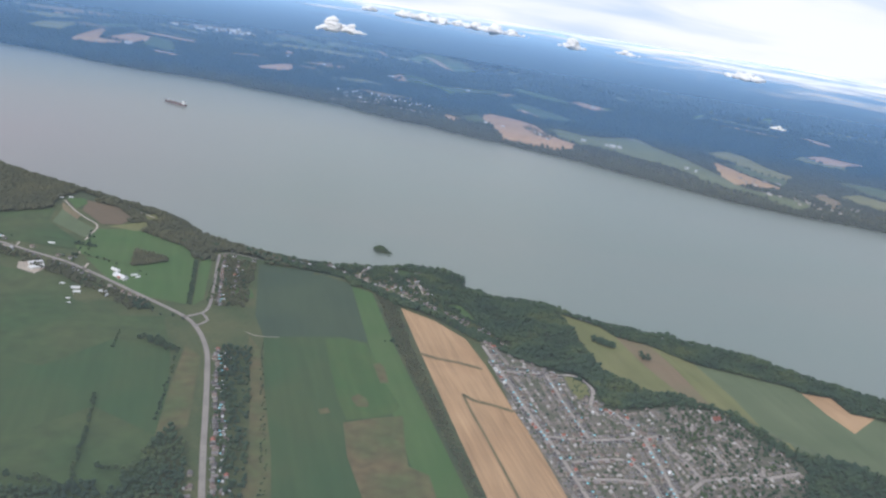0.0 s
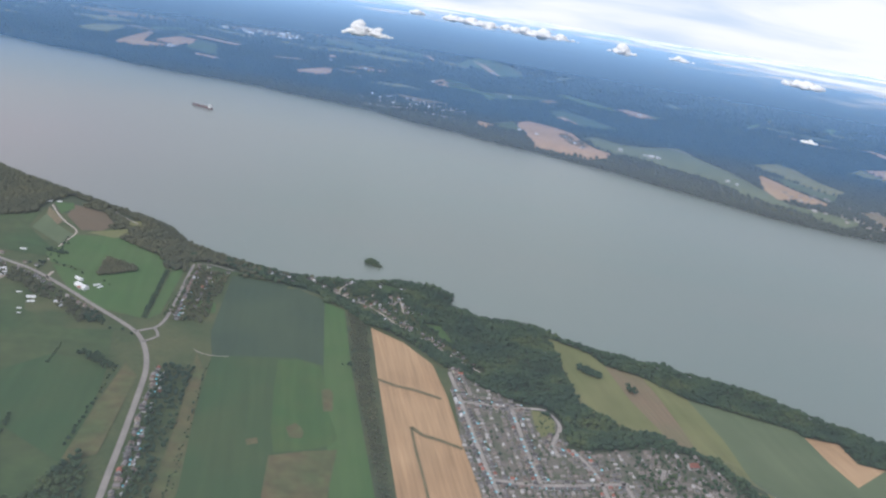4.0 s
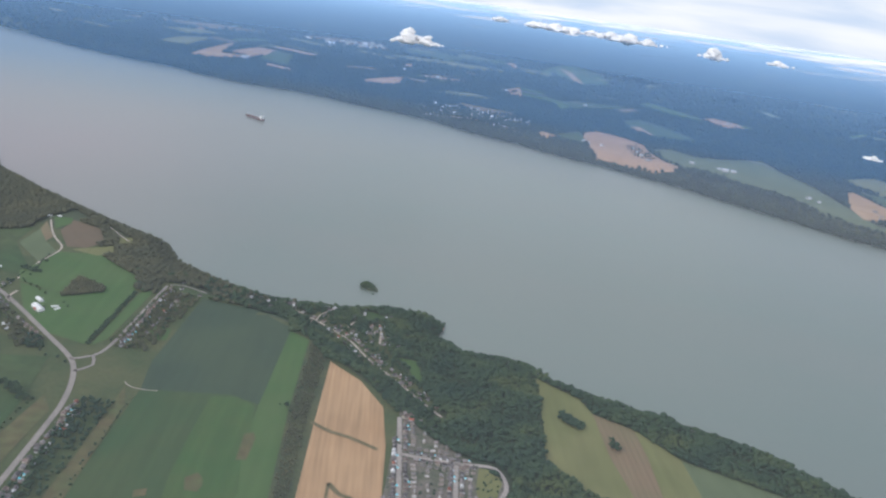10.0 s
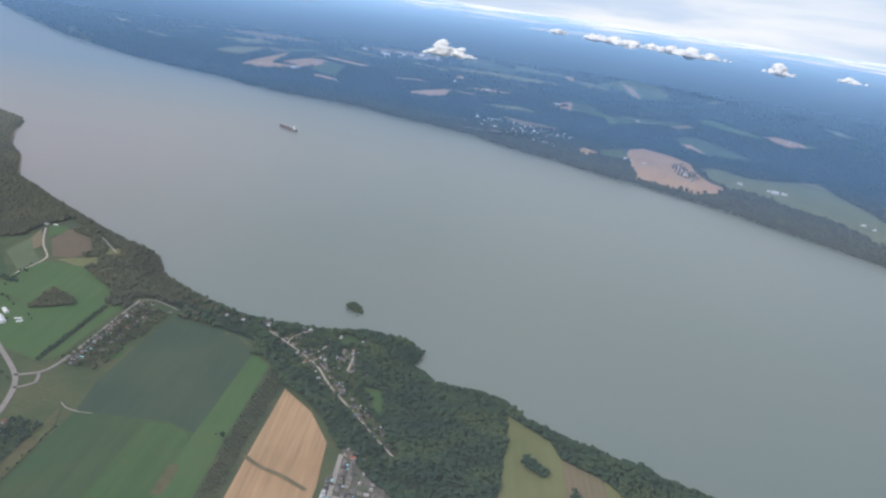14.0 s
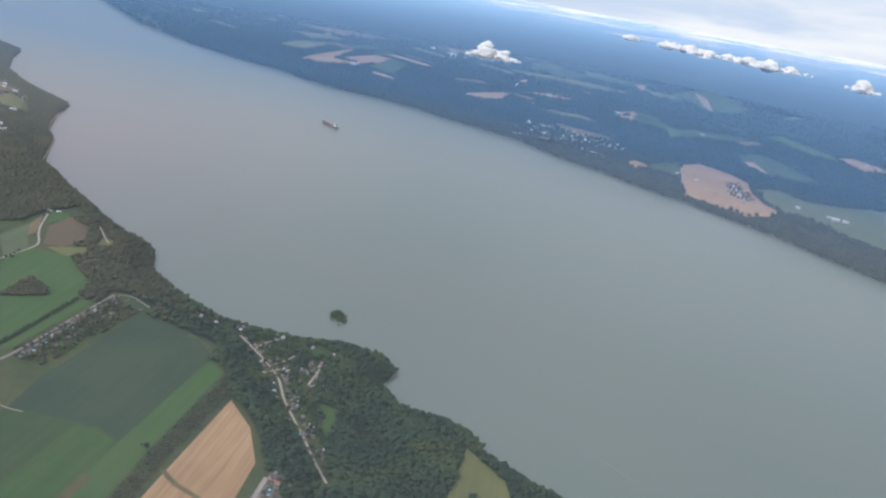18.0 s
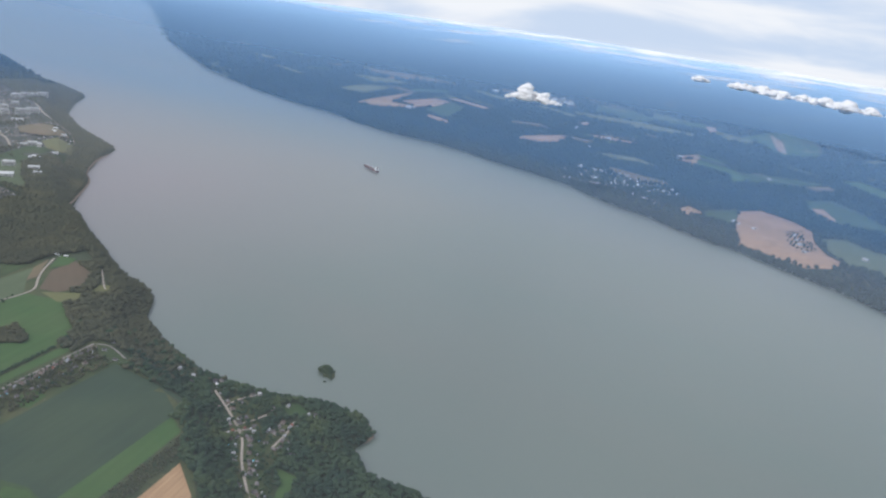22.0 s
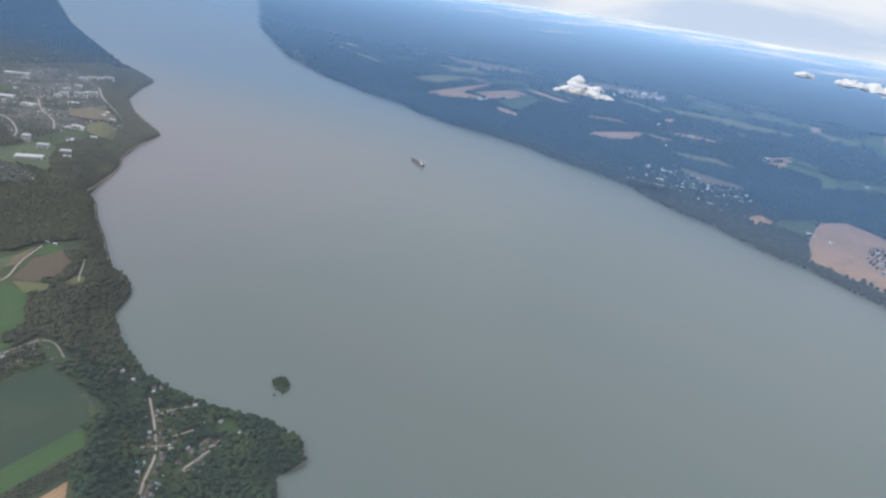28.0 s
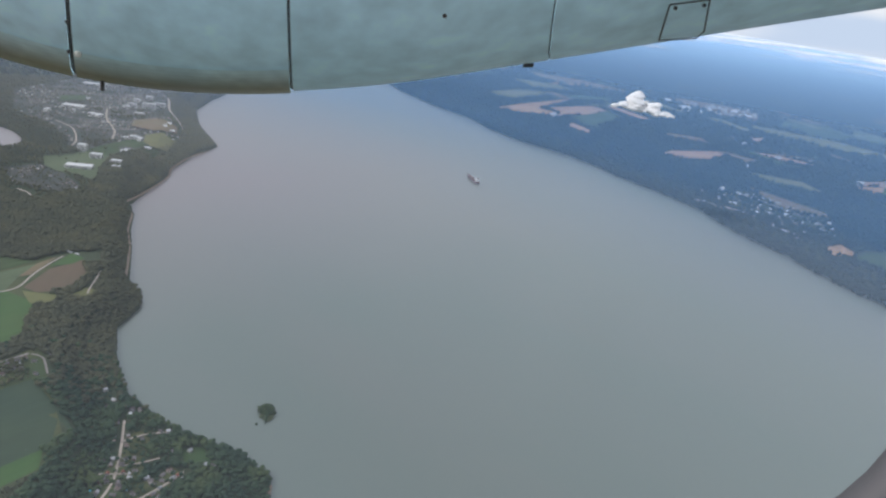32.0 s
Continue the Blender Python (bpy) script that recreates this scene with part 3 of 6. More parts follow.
far_crop([(-379, 1710), (-371, 1749), (-348, 1726), (-355, 1693)], SOIL, "small tan clearing in far woods")
far_crop([(-308, 1619), (-263, 1656), (-215, 1659), (-243, 1641)], FALLOW, "thin brown clearing in far woods")
far_crop([(-697, 1910), (-700, 1986), (-614, 2033), (-506, 1991), (-473, 1924), (-504, 1876), (-583, 1893)], FALLOW, "pale cleared ground of a distant town")
far_crop([(-197, 1367), (-156, 1360), (-74, 1348), (-65, 1330), (-108, 1314)], FALLOW, "pale clearing behind a far village")
far_crop([(-470, 2010), (-420, 2090), (-300, 1990), (-330, 1900), (-430, 1930)], GRASS, "green farmland in the distance")
far_crop([(-453, 1859), (-312, 1905), (-196, 1893), (-182, 1853), (-286, 1802), (-422, 1799)], OLIVE, "long pale belt of far farmland")
far_crop([(-483, 2254), (-389, 2314), (-368, 2484), (-442, 2328)], FALLOW, "brownish farmland in the distance")
far_crop([(-310, 1600), (-275, 1625), (-215, 1630), (-257, 1585)], SOIL, "tan strip of cleared far land")
far_crop([(-311, 1999), (-245, 2087), (-228, 2067), (-190, 1975)], LUSH, "green farmland in the distance")
far_crop([(-940, 1700), (-860, 1760), (-780, 1740), (-840, 1660)], OLIVE, "pale clearing in the far forest")
far_crop([(-538, 1435), (-486, 1420), (-471, 1388), (-520, 1398)], SOIL, "small tan clearing near the far shore")
far_crop([(-450, 1560), (-400, 1600), (-365, 1570), (-420, 1540)], FALLOW, "small brown clearing in far woods")
far_crop([(-240, 1440), (-170, 1480), (-120, 1450), (-190, 1425)], OLIVE, "thin pale clearing in far woods")
# downstream part of the far bank
far_crop([(385, 1175), (396, 1184), (420, 1119), (447, 1068), (442, 1045), (414, 1037), (378, 1040), (373, 1085)], WHEAT, "tan grain strip on the far bank")
far_crop([(393, 1258), (447, 1311), (468, 1288), (479, 1211), (502, 1164), (482, 1127), (455, 1144), (431, 1189)], OLIVE, "yellow grain strip on the far bank")
far_crop([(400, 1190), (428, 1188), (453, 1142), (480, 1125), (452, 1070), (424, 1120)], GRASS, "green strip between grain fields")
far_crop([(610, 1400), (659, 1438), (689, 1412), (718, 1403), (678, 1358), (621, 1345)], SOIL, "tan far field in woods")
far_crop([(560, 1330), (605, 1398), (618, 1345), (660, 1355), (640, 1300)], OLIVE, "yellowish far field in woods")
far_crop([(695, 1658), (723, 1670), (749, 1602), (720, 1585)], SOIL, "small tan far field in woods")
far_crop([(473, 1035), (506, 1066), (512, 1021), (488, 988)], FALLOW, "brown field at the far shore")
far_crop([(520, 1060), (570, 1105), (620, 1060), (560, 1010)], OLIVE, "pale green far farmland near the shore")
far_crop([(560, 1180), (640, 1190), (660, 1080), (600, 1090)], PASTURE, "green far farmland at the river")

spread = np.random.default_rng(5)
for k in range(270):
    y = 1560 + 2300 * spread.random() ** 1.1
    x = spread.uniform(-1500, 1000) * max(1.0, y / 2200)
    if beyond(FAR_SHORE, np.array([x]), np.array([y]))[0] < 60 or any(inside(r, np.array([x]), np.array([y]))[0] for r in FIELDS):
        continue
    l, w, a = spread.uniform(20, 75) * y / 1700, spread.uniform(3, 13) * y / 1700, radians(spread.choice([-20, -20, -26, 66]) + spread.uniform(-4, 4))
    ring = [(x + c * math.cos(a) * l - e * math.sin(a) * w, y + c * math.sin(a) * l + e * math.cos(a) * w) for c, e in ((-1, -1), (spread.uniform(0.7, 1.1), -1), (1, spread.uniform(0.5, 1)), (-spread.uniform(0.6, 1), 1))]
    FIELDS.append(ring)
    pick = int(spread.integers(8))
    field("field", ring, ((LUSH, OLIVE, SOIL, WHEAT, LUSH, FALLOW, OLIVE, SAGE) if y < 1900 else (SAGE, OLIVE, LUSH, SAGE, LUSH, FALLOW, OLIVE, SAGE))[pick], "faint clearing in the far wooded plain", lift=1.8 + 0.02 * k, cell=200)

strip("road", [(-40, 190), (-61, 255), (-70, 284), (-80, 318), (-91, 354), (-97, 371), (-106, 388), (-116, 401), (-127, 409), (-143, 418), (-159, 427), (-182, 440), (-208, 453), (-232, 460), (-258, 468), (-330, 490)], 2.6, ASPHALT, "pale grey country road curving past farms")
strip("lane", [(-120, 404), (-113, 412), (-112, 421), (-116, 441), (-125, 477), (-132, 506)], 1.9, ASPHALT, "narrow paved lane lined with houses")
strip("lane", [(-111, 395), (-107, 404), (-113, 412)], 1.6, ASPHALT, "short link between road and lane")
strip("track", [(-265, 565), (-250, 548), (-237, 536), (-225, 527), (-220, 518), (-217, 497), (-209, 470)], 1.3, GRAVEL, "pale gravel farm track up the hill")
strip("lane", [(62, 449), (48, 459), (34, 470), (7, 490), (-9, 505), (-20, 512), (-36, 520), (-56, 529)], 1.25, GRAVEL, "pale village road through riverside woods")
strip("lane", [(-131, 507), (-124, 511), (-106, 508)], 1.1, ASPHALT, "pale narrow turning at the lane end")
strip("lane", [(6, 511), (2, 525), (-3, 536)], 1.3, GRAVEL, "short pale village side lane")
for pts in ([(45, 428), (53, 404), (67, 360), (83, 314), (95, 270)], [(55, 399), (80, 403), (97, 407), (104, 397), (104, 388), (101, 376), (104, 366)], [(80, 403), (88, 370), (96, 341)], [(76, 338), (96, 341), (123, 351), (135, 356)]):
    strip("street", pts, 2.1, STREET, "grey residential street between small houses")
for pts in ([(110, 375), (123, 351), (130, 300), (134, 270)], [(85, 319), (109, 328), (118, 318), (122, 296)], [(86, 306), (105, 311), (118, 312)], [(132, 357), (139, 338), (145, 321)], [(145, 321), (162, 328), (176, 331), (197, 341)], [(139, 338), (143, 343), (144, 339), (140, 336)],
            [(155, 354), (158, 346), (161, 337)], [(165, 366), (172, 361), (173, 352)], [(149, 372), (153, 373), (150, 363)], [(176, 331), (179, 341)], [(133, 306), (145, 321)]):
    strip("street", pts, 2.1, STREET, "grey residential street between small houses")
for pts, w in (([(9.5, 405), (20, 401.5), (30, 401), (44.5, 397.5)], 2.2), ([(34.5, 366), (41, 361), (48, 360), (60, 356.5)], 2.2), ([(34.5, 366), (40, 347), (46, 329), (59, 287), (73, 240)], 1.3)):
    strip("ditch", pts, w, DITCH, "weedy drainage ditch through ripe wheat", "ditch", lift=0.55)
strip("lane", [(-39, 521), (-40, 531), (-36, 543)], 1.1, GRAVEL, "short gravel lane towards the river bank")
strip("lane", [(-20, 504), (-13, 516)], 1.0, GRAVEL, "short gravel village cross lane")
strip("lane", [(-22, 512), (-19, 521), (-18, 531)], 1.0, GRAVEL, "short gravel village back lane")
strip("lane", [(-254, 464), (-246, 463), (-249, 478), (-239, 481)], 1.3, GRAVEL, "pale drive to a hill farm")
strip("track", [(-190, 443), (-195, 446), (-197, 456)], 1.6, GRAVEL, "bare drive beside the country road")
strip("track", [(-229, 578), (-216, 570), (-205, 563), (-196, 558)], 1.1, GRAVEL, "faint track along the wood edge")
strip("beach", [(-600, 837), (-560, 826), (-548, 809), (-528, 780), (-487, 739), (-454, 719), (-388, 655), (-362, 650), (-326, 633), (-286, 619), (-230, 595)], 1.7, BEACH, "thin brown beach along the wooded bank", "beach", lift=0.5)
strip("beach", [(24, 567), (33, 558), (35.5, 548), (37, 541), (47, 532)], 2.4, BEACH, "small brown beach at the cape", "beach", lift=0.5)
del ROAD_LINES[-2:]
strip("track", [(-84, 397), (-79, 394.5), (-72, 395), (-66, 397)], 0.5, GRAVEL, "faint farm track between two fields", lift=0.6)
strip("wake", [(136, 563), (154, 556), (179, 548)], 0.45, WAKE, "faint pale boat wake on the river", "wake", drape=False, z=0.03)

# ---- woods ----
rng = np.random.default_rng(7)


def ico(level, seed, rough=0.25, tall=1.0):
    bm = bmesh.new()
    bmesh.ops.create_icosphere(bm, subdivisions=level, radius=1.0)
    for v in bm.verts:
        k = 1 + rough * noise.noise(v.co * 1.9 + Vector((seed * 7.3, seed, 0))) * 1.6
        v.co = Vector((v.co.x * k, v.co.y * k, v.co.z * k * tall))
    vs, fs = np.array([v.co[:] for v in bm.verts]), np.array([[v.index for v in f.verts] for f in bm.faces])
    bm.free()
    return vs, fs


def crown_shape(seed, rich):
    """One tree of the woods: a lumpy crown, smaller lumps on it, and its trunk."""
    r = np.random.default_rng(seed)
    vs, fs = ico(1, seed, 0.4, 0.9)
    vs = vs * 0.78 + (0, 0, 1.3)
    allv, allf, at = [vs], [fs], len(vs)
    for k in range(3 if rich else 0):
        v, f = ico(1, seed + k + 1, 0.25)
        a = r.uniform(0, 6.28)
        v = v * r.uniform(0.36, 0.58) + (0.58 * math.cos(a), 0.58 * math.sin(a), r.uniform(1.0, 1.9))
        allv.append(v)
        allf.append(f + at)
        at += len(v)
    if rich:
        q = np.array([(0.1, 0, 0), (-0.05, 0.09, 0), (-0.05, -0.09, 0), (0, 0, 1.2)])
        allv.append(q)
        allf.append(np.array([(0, 1, 3), (1, 2, 3), (2, 0, 3)]) + at)
    return np.vstack(allv), np.vstack(allf)


def conifer_shape(seed):
    r = np.random.default_rng(seed)
    vs, fs = [], []
    for k, (z, rad, top) in enumerate(((0.5, 0.62, 1.6), (1.2, 0.48, 2.3), (1.9, 0.32, 3.1))):
        b = len(vs)
        n_ = 7
        vs += [(rad * r.uniform(0.8, 1.2) * math.cos(6.283 * i / n_), rad * r.uniform(0.8, 1.2) * math.sin(6.283 * i / n_), z + r.uniform(-0.1, 0.1)) for i in range(n_)] + [(0, 0, top), (0, 0, z + 0.15)]
        fs += [(b + i, b + (i + 1) % n_, b + n_) for i in range(n_)] + [(b + (i + 1) % n_, b + i, b + n_ + 1) for i in range(n_)]
    return np.array(vs, float), np.array(fs)


def scatter(name, xy, size, shapes, mat, label, category="woods", lift=0.0, odds=None, smooth=True, flat=1.0):
    if len(xy) == 0:
        return None
    z = heights(xy[:, 0], xy[:, 1]) + lift
    pick = rng.choice(len(shapes), len(xy), p=odds)
    turn = rng.uniform(0, 6.283, len(xy))
    V, F, at = [], [], 0
    for k, (vs, fs) in enumerate(shapes):
        i = np.where(pick == k)[0]
        if not len(i):
            continue
        c, s = np.cos(turn[i])[:, None], np.sin(turn[i])[:, None]
        sx, sz = (size[i] * rng.uniform(0.85, 1.15, len(i)))[:, None], (size[i] * flat * rng.uniform(0.8, 1.25, len(i)))[:, None]
        x, y, zz = vs[:, 0][None], vs[:, 1][None], vs[:, 2][None]
        P = np.stack([(x * c - y * s) * sx + xy[i, 0][:, None], (x * s + y * c) * sx + xy[i, 1][:, None], zz * sz + z[i][:, None]], -1).reshape(-1, 3)
        V.append(P)
        F.append((fs[None] + (np.arange(len(i)) * len(vs))[:, None, None]).reshape(-1, 3) + at)
        at += len(P)
    return tagged(mesh_object(name, np.vstack(V), np.vstack(F), mat, smooth), label, category, kind="stuff")


def grid(x0, x1, y0, y1, step, jitter=0.42):
    x, y = np.meshgrid(np.arange(x0, x1, step), np.arange(y0, y1, step))
    p = np.column_stack([x.ravel(), y.ravel()])
    return p + rng.uniform(-jitter * step, jitter * step, p.shape)


def off_roads(p, gap):
    keep = np.ones(len(p), bool)
    for line, width in ROAD_LINES:
        lo, hi = line.min(0) - 8, line.max(0) + 8
        i = np.where(((p > lo) & (p < hi)).all(1) & keep)[0]
        if len(i):
            d = np.min(np.hypot(p[i, 0][:, None] - line[:, 0], p[i, 1][:, None] - line[:, 1]), 1)
            keep[i[d < width / 2 + gap]] = False
    return keep


def off_fields(p, rings):
    keep = np.ones(len(p), bool)
    for ring in rings:
        keep &= ~inside(ring, p[:, 0], p[:, 1])
    return keep


RICH = [crown_shape(k, True) for k in (3, 11, 23, 37)]
PLAIN = [crown_shape(k, False) for k in (5, 17, 29)]
FIR = conifer_shape(4)
SUBURB = [(43, 436), (60, 420), (86, 407), (104, 398), (108, 372), (128, 380), (150, 390), (172, 392), (202, 346), (186, 300), (172, 235), (92, 240), (80, 292), (59, 362)]
VILLAGE = [(-26, 514), (-20, 506), (-6, 498), (10, 482), (34, 466), (50, 456), (54, 462), (38, 480), (16, 500), (12, 512), (0, 534), (-10, 534), (-4, 516), (-18, 524), (-40, 536), (-46, 530)]
LANE_PLOTS = [(-112, 424), (-96, 428), (-99, 470), (-100, 505), (-106, 513), (-134, 512), (-128, 490), (-124, 470)]
CLEARINGS = [VILLAGE, SUBURB, [(-20, 542), (-17, 552), (-1, 549), (-9, 539)], [(17, 500), (32, 501), (43, 479), (40, 475), (30, 492)],
             [(-205, 560), (-198, 548), (-190, 552), (-198, 566)], [(-60, 530), (-56, 524), (-38, 518), (-40, 526)], LANE_PLOTS, [(-92, 535), (-84, 536), (-72, 534), (-72, 528), (-88, 528)], [(-66, 541), (-56, 541), (-56, 529), (-64, 530)], [(-42, 526), (-42, 545), (-33, 546), (-35, 526)], [(-52, 533), (-42, 525), (-40, 533), (-44, 537)]]
CITY = [(-930, 900), (-770, 860), (-640, 820), (-600, 800), (-540, 745), (-520, 690), (-470, 660), (-420, 640), (-395, 585), (-460, 560), (-560, 600), (-700, 600), (-980, 640)]
p = grid(-960, 420, 300, 1010, 2.1, 0.5)
near, bluff = -beyond(SHORE, p[:, 0], p[:, 1]), -beyond(BLUFF, p[:, 0], p[:, 1])
west = inside([(-960, 1010), (-380, 690), (-262, 640), (-268, 580), (-272, 566), (-263, 545), (-262, 524), (-290, 512), (-330, 505), (-620, 520), (-960, 640)], p[:, 0], p[:, 1])
wood = (near > np.where(p[:, 0] < -220, 4.0, 1.6)) & ((bluff < 5) | west | ((bluff < 30) & (p[:, 0] > -245) & (p[:, 0] < -35)) | inside([(-28, 484), (-4, 466), (8, 432), (0, 424), (-20, 462)], p[:, 0], p[:, 1]) | ((p[:, 0] > 95) & (near > 0.6))) & off_roads(p, 2.3) & (off_roads(p, 7.0) | (p[:, 0] > -400)) & off_fields(p, FIELDS + CLEARINGS) & ~inside(CITY, p[:, 0], p[:, 1])
core = wood & (p[:, 0] > -330) & (p[:, 0] < 330)
a = p[core]
a, dry = a[a[:, 0] > -100 + rng.normal(0, 24, len(a))], a
dry = dry[~np.isin(dry[:, 0], a[:, 0])]
scatter("woods", dry, rng.uniform(1.3, 2.3, len(dry)), RICH, WEST_LEAF, "dense olive-brown woods on the upstream bank", flat=0.62)
billows = np.array([noise.noise(Vector((c[0] * 0.05, c[1] * 0.05, 5.0))) for c in a])
scatter("woods", a, (1.25 + 0.9 * rng.random(len(a)) ** 1.3) * (1 + 0.5 * billows), RICH + [FIR], LEAF, "dense mixed riverside woods of rounded dark green crowns", flat=0.7, odds=[0.25, 0.25, 0.24, 0.23, 0.03])
a = p[wood & ~core]
scatter("woods", a, rng.uniform(1.4, 2.5, len(a)), PLAIN, WEST_LEAF, "dense olive-green woods along the upstream bank", flat=0.65)

# the far bank: a wooded shore slope and forest with clearings
p = grid(-1000, 900, 930, 2080, 4.8)
far = beyond(FAR_SHORE, p[:, 0], p[:, 1])
FAR_TOWN = [(-211, 1330), (-150, 1340), (-67, 1335), (-25, 1265), (-136, 1240)]
FAR_TOWN_EAST = [(380, 1090), (500, 1110), (560, 1000), (470, 970), (400, 1020)]
keep = (far > 0.5) & (rng.random(len(p)) < np.clip((2100 - p[:, 1]) / 800, 0, 1)) & off_fields(p, FIELDS) & ~(inside(FAR_TOWN, p[:, 0], p[:, 1]) & (rng.random(len(p)) < 0.72))
a = p[keep]
scatter("far_woods", a, rng.uniform(2.2, 3.0, len(a)), PLAIN, FAR_LEAF, "dark wooded plain and shore slope across the river")
p = np.vstack([grid(-2600, -1000, 1380, 3300, 12.0), grid(-1000, 1700, 1700, 3300, 12.0), grid(900, 1700, 750, 1700, 12.0)])
far = beyond(FAR_SHORE, p[:, 0], p[:, 1])
a = p[(far > 4) & off_fields(p, FIELDS) & (rng.random(len(p)) < 0.8)]
scatter("far_woods", a, rng.uniform(4.5, 6.5, len(a)), PLAIN, FAR_LEAF, "dark forest reaching towards the horizon", lift=-3.0)
p = grid(-2600, -960, 480, 1550, 7.0)
a = p[(beyond(SHORE, p[:, 0], p[:, 1]) < -6) & (rng.random(len(p)) < 0.8)]
scatter("woods", a, rng.uniform(2.6, 3.8, len(a)), PLAIN, FAR_LEAF, "dark forest upstream of the town", lift=-1.5, flat=0.7)
edge = grid(-900, 800, 930, 1420, 3.4)
far = beyond(FAR_SHORE, edge[:, 0], edge[:, 1])
a = edge[(far > 0.2) & (far < 14)]
scatter("shore_trees", a, rng.uniform(1.5, 2.6, len(a)), PLAIN, FAR_LEAF, "row of dark trees on the far shore slope")

# ---- trees that stand alone or in rows ----


def tree(seed, tall=3.4, wide=1.3):
    r = np.random.default_rng(seed)
    root = new("tree")
    bm = bmesh.new()
    bmesh.ops.create_cone(bm, segments=6, radius1=0.13, radius2=0.05, depth=tall * 0.6, cap_ends=True, matrix=Matrix.Translation((0, 0, tall * 0.3)))
    for k in range(4):
        a_ = r.uniform(0, 6.28)
        m_ = Matrix.Translation((0.3 * math.cos(a_), 0.3 * math.sin(a_), tall * (0.4 + 0.06 * k))) @ Matrix.Rotation(a_, 4, "Z") @ Matrix.Rotation(0.8, 4, "Y")
        bmesh.ops.create_cone(bm, segments=4, radius1=0.05, radius2=0.02, depth=0.9, matrix=m_)
    part("trunk", bm, BARK, root, "dark bark trunk with limbs")
    vs, fs, at = [], [], 0
    for k in range(26):
        v, f = ico(1, seed * 31 + k, 0.35)
        a_, h_, q = r.uniform(0, 6.28), r.uniform(0, 1), math.sqrt(r.uniform(0, 1))
        spread = wide * math.sqrt(max(0.08, 1 - (2 * h_ - 0.9) ** 2))
        v = v * r.uniform(0.3, 0.52) * wide * 0.75 + (q * spread * math.cos(a_), q * spread * math.sin(a_), tall * (0.35 + 0.6 * h_))
        vs.append(v)
        fs.append(f + at)
        at += len(v)
    crown = mesh_object("crown", np.vstack(vs), np.vstack(fs), LEAF, True)
    crown.parent = root
    return tagged(root, "broadleaf tree with a rounded dark green crown", "tree", "standing trees")


TREES = [tree(2), tree(9, 3.0, 1.1), tree(15, 3.9, 1.45), tree(21, 2.4, 1.2)]
used = set()


def stand(ob, pool, x, y, turn=0.0, size=1.0, lift=0.0):
    """Stands the thing itself, and then copies of it, on the ground."""
    m = pose(x, y, height(x, y) + lift, 0, 0, turn) @ Matrix.Diagonal((size, size, size, 1))
    if ob.name not in used:
        used.add(ob.name)
        ob.matrix_basis = m
        return ob
    c = copy_thing(ob, pose(x, y, height(x, y) + lift, 0, 0, turn))
    c.scale = (size, size, size)
    return c


def plant(x, y, size=1.0):
    t = TREES[int(rng.integers(len(TREES)))]
    return stand(t, None, x, y, rng.uniform(0, 360), size * rng.uniform(0.8, 1.2))


def row(a_, b_, gap, spread=0.8, size=0.8):
    a_, b_ = np.array(a_, float), np.array(b_, float)
    k = max(1, int(np.hypot(*(b_ - a_)) / gap))
    for i in range(k + 1):
        q = a_ + (b_ - a_) * i / k + rng.uniform(-spread, spread, 2)
        plant(q[0], q[1], size)


def hedge(ring, step, label, lo=0.7, hi=1.2, mat=None):
    ring = np.array(ring, float)
    q = grid(*(v for k in (0, 1) for v in (ring[:, k].min(), ring[:, k].max())), step)
    q = q[inside(ring, q[:, 0], q[:, 1])]
    q = q[off_roads(q, 0.8)]
    scatter("hedge", q, rng.uniform(lo, hi, len(q)), RICH[:2], mat or LEAF, label, "hedge")


for x, y, s in ((147, 462, 1.4), (145.5, 465, 1.3), (148.5, 459, 1.2), (146, 460, 1.2), (104, 492, 0.7), (-6, 411, 0.9), (-3, 409, 0.8), (-10, 412, 0.5), (-25, 585, 0.7), (26, 553, 0.8), (-214, 500, 0.7), (-160, 452, 0.6), (-165, 455, 0.6)):
    plant(x, y, s)
row((-113, 366), (-130, 372), 2.0, 1.2, 1.1)
row((-112, 363), (-126, 369), 2.4, 1.0, 0.9)
row((-127, 312), (-108, 250), 2.6, 0.6, 0.7)
row((-110, 366), (-96, 300), 4.0, 0.8, 0.6)
row((-104, 262), (-84, 266), 2.4, 0.8, 0.8)
row((-130, 250), (-104, 248), 2.2, 1.2, 0.9)
row((-150, 405), (-120, 400), 6.0, 1.0, 0.6)
row((-220, 508), (-207, 478), 4.0, 0.6, 0.6)
row((-206, 470), (-182, 460), 5.0, 1.0, 0.6)
hedge([(-143, 488), (-140.5, 489), (-122, 421), (-124.5, 420)], 1.1, "straight dark hedge between two green paddocks", 0.5, 0.8)
hedge([(-128.5, 497), (-126.5, 497), (-113, 440), (-114.5, 428), (-116, 428)], 1.2, "dark hedge along the paved lane", 0.5, 0.8)
hedge([(-173, 461), (-182, 489), (-159, 484), (-156, 478)], 1.3, "small dark grove in a green pasture", 0.8, 1.3, WEST_LEAF)
hedge([(-222, 485), (-211, 488), (-203, 484), (-212, 481)], 1.5, "small dark grove beside a field hedge", 0.6, 1.1)
hedge([(-213.6, 480), (-212.4, 480), (-204.4, 450), (-205.6, 450)], 1.0, "thin dark hedge between two pastures", 0.4, 0.7)
hedge([(-144.6, 378), (-143.4, 378), (-138.4, 357), (-139.6, 357)], 1.1, "short dark hedge in a wide pasture", 0.4, 0.7)
hedge([(-153, 411), (-151, 418), (-140, 410), (-138, 406), (-148, 404)], 1.7, "dark clump of trees beside the road", 0.7, 1.2)
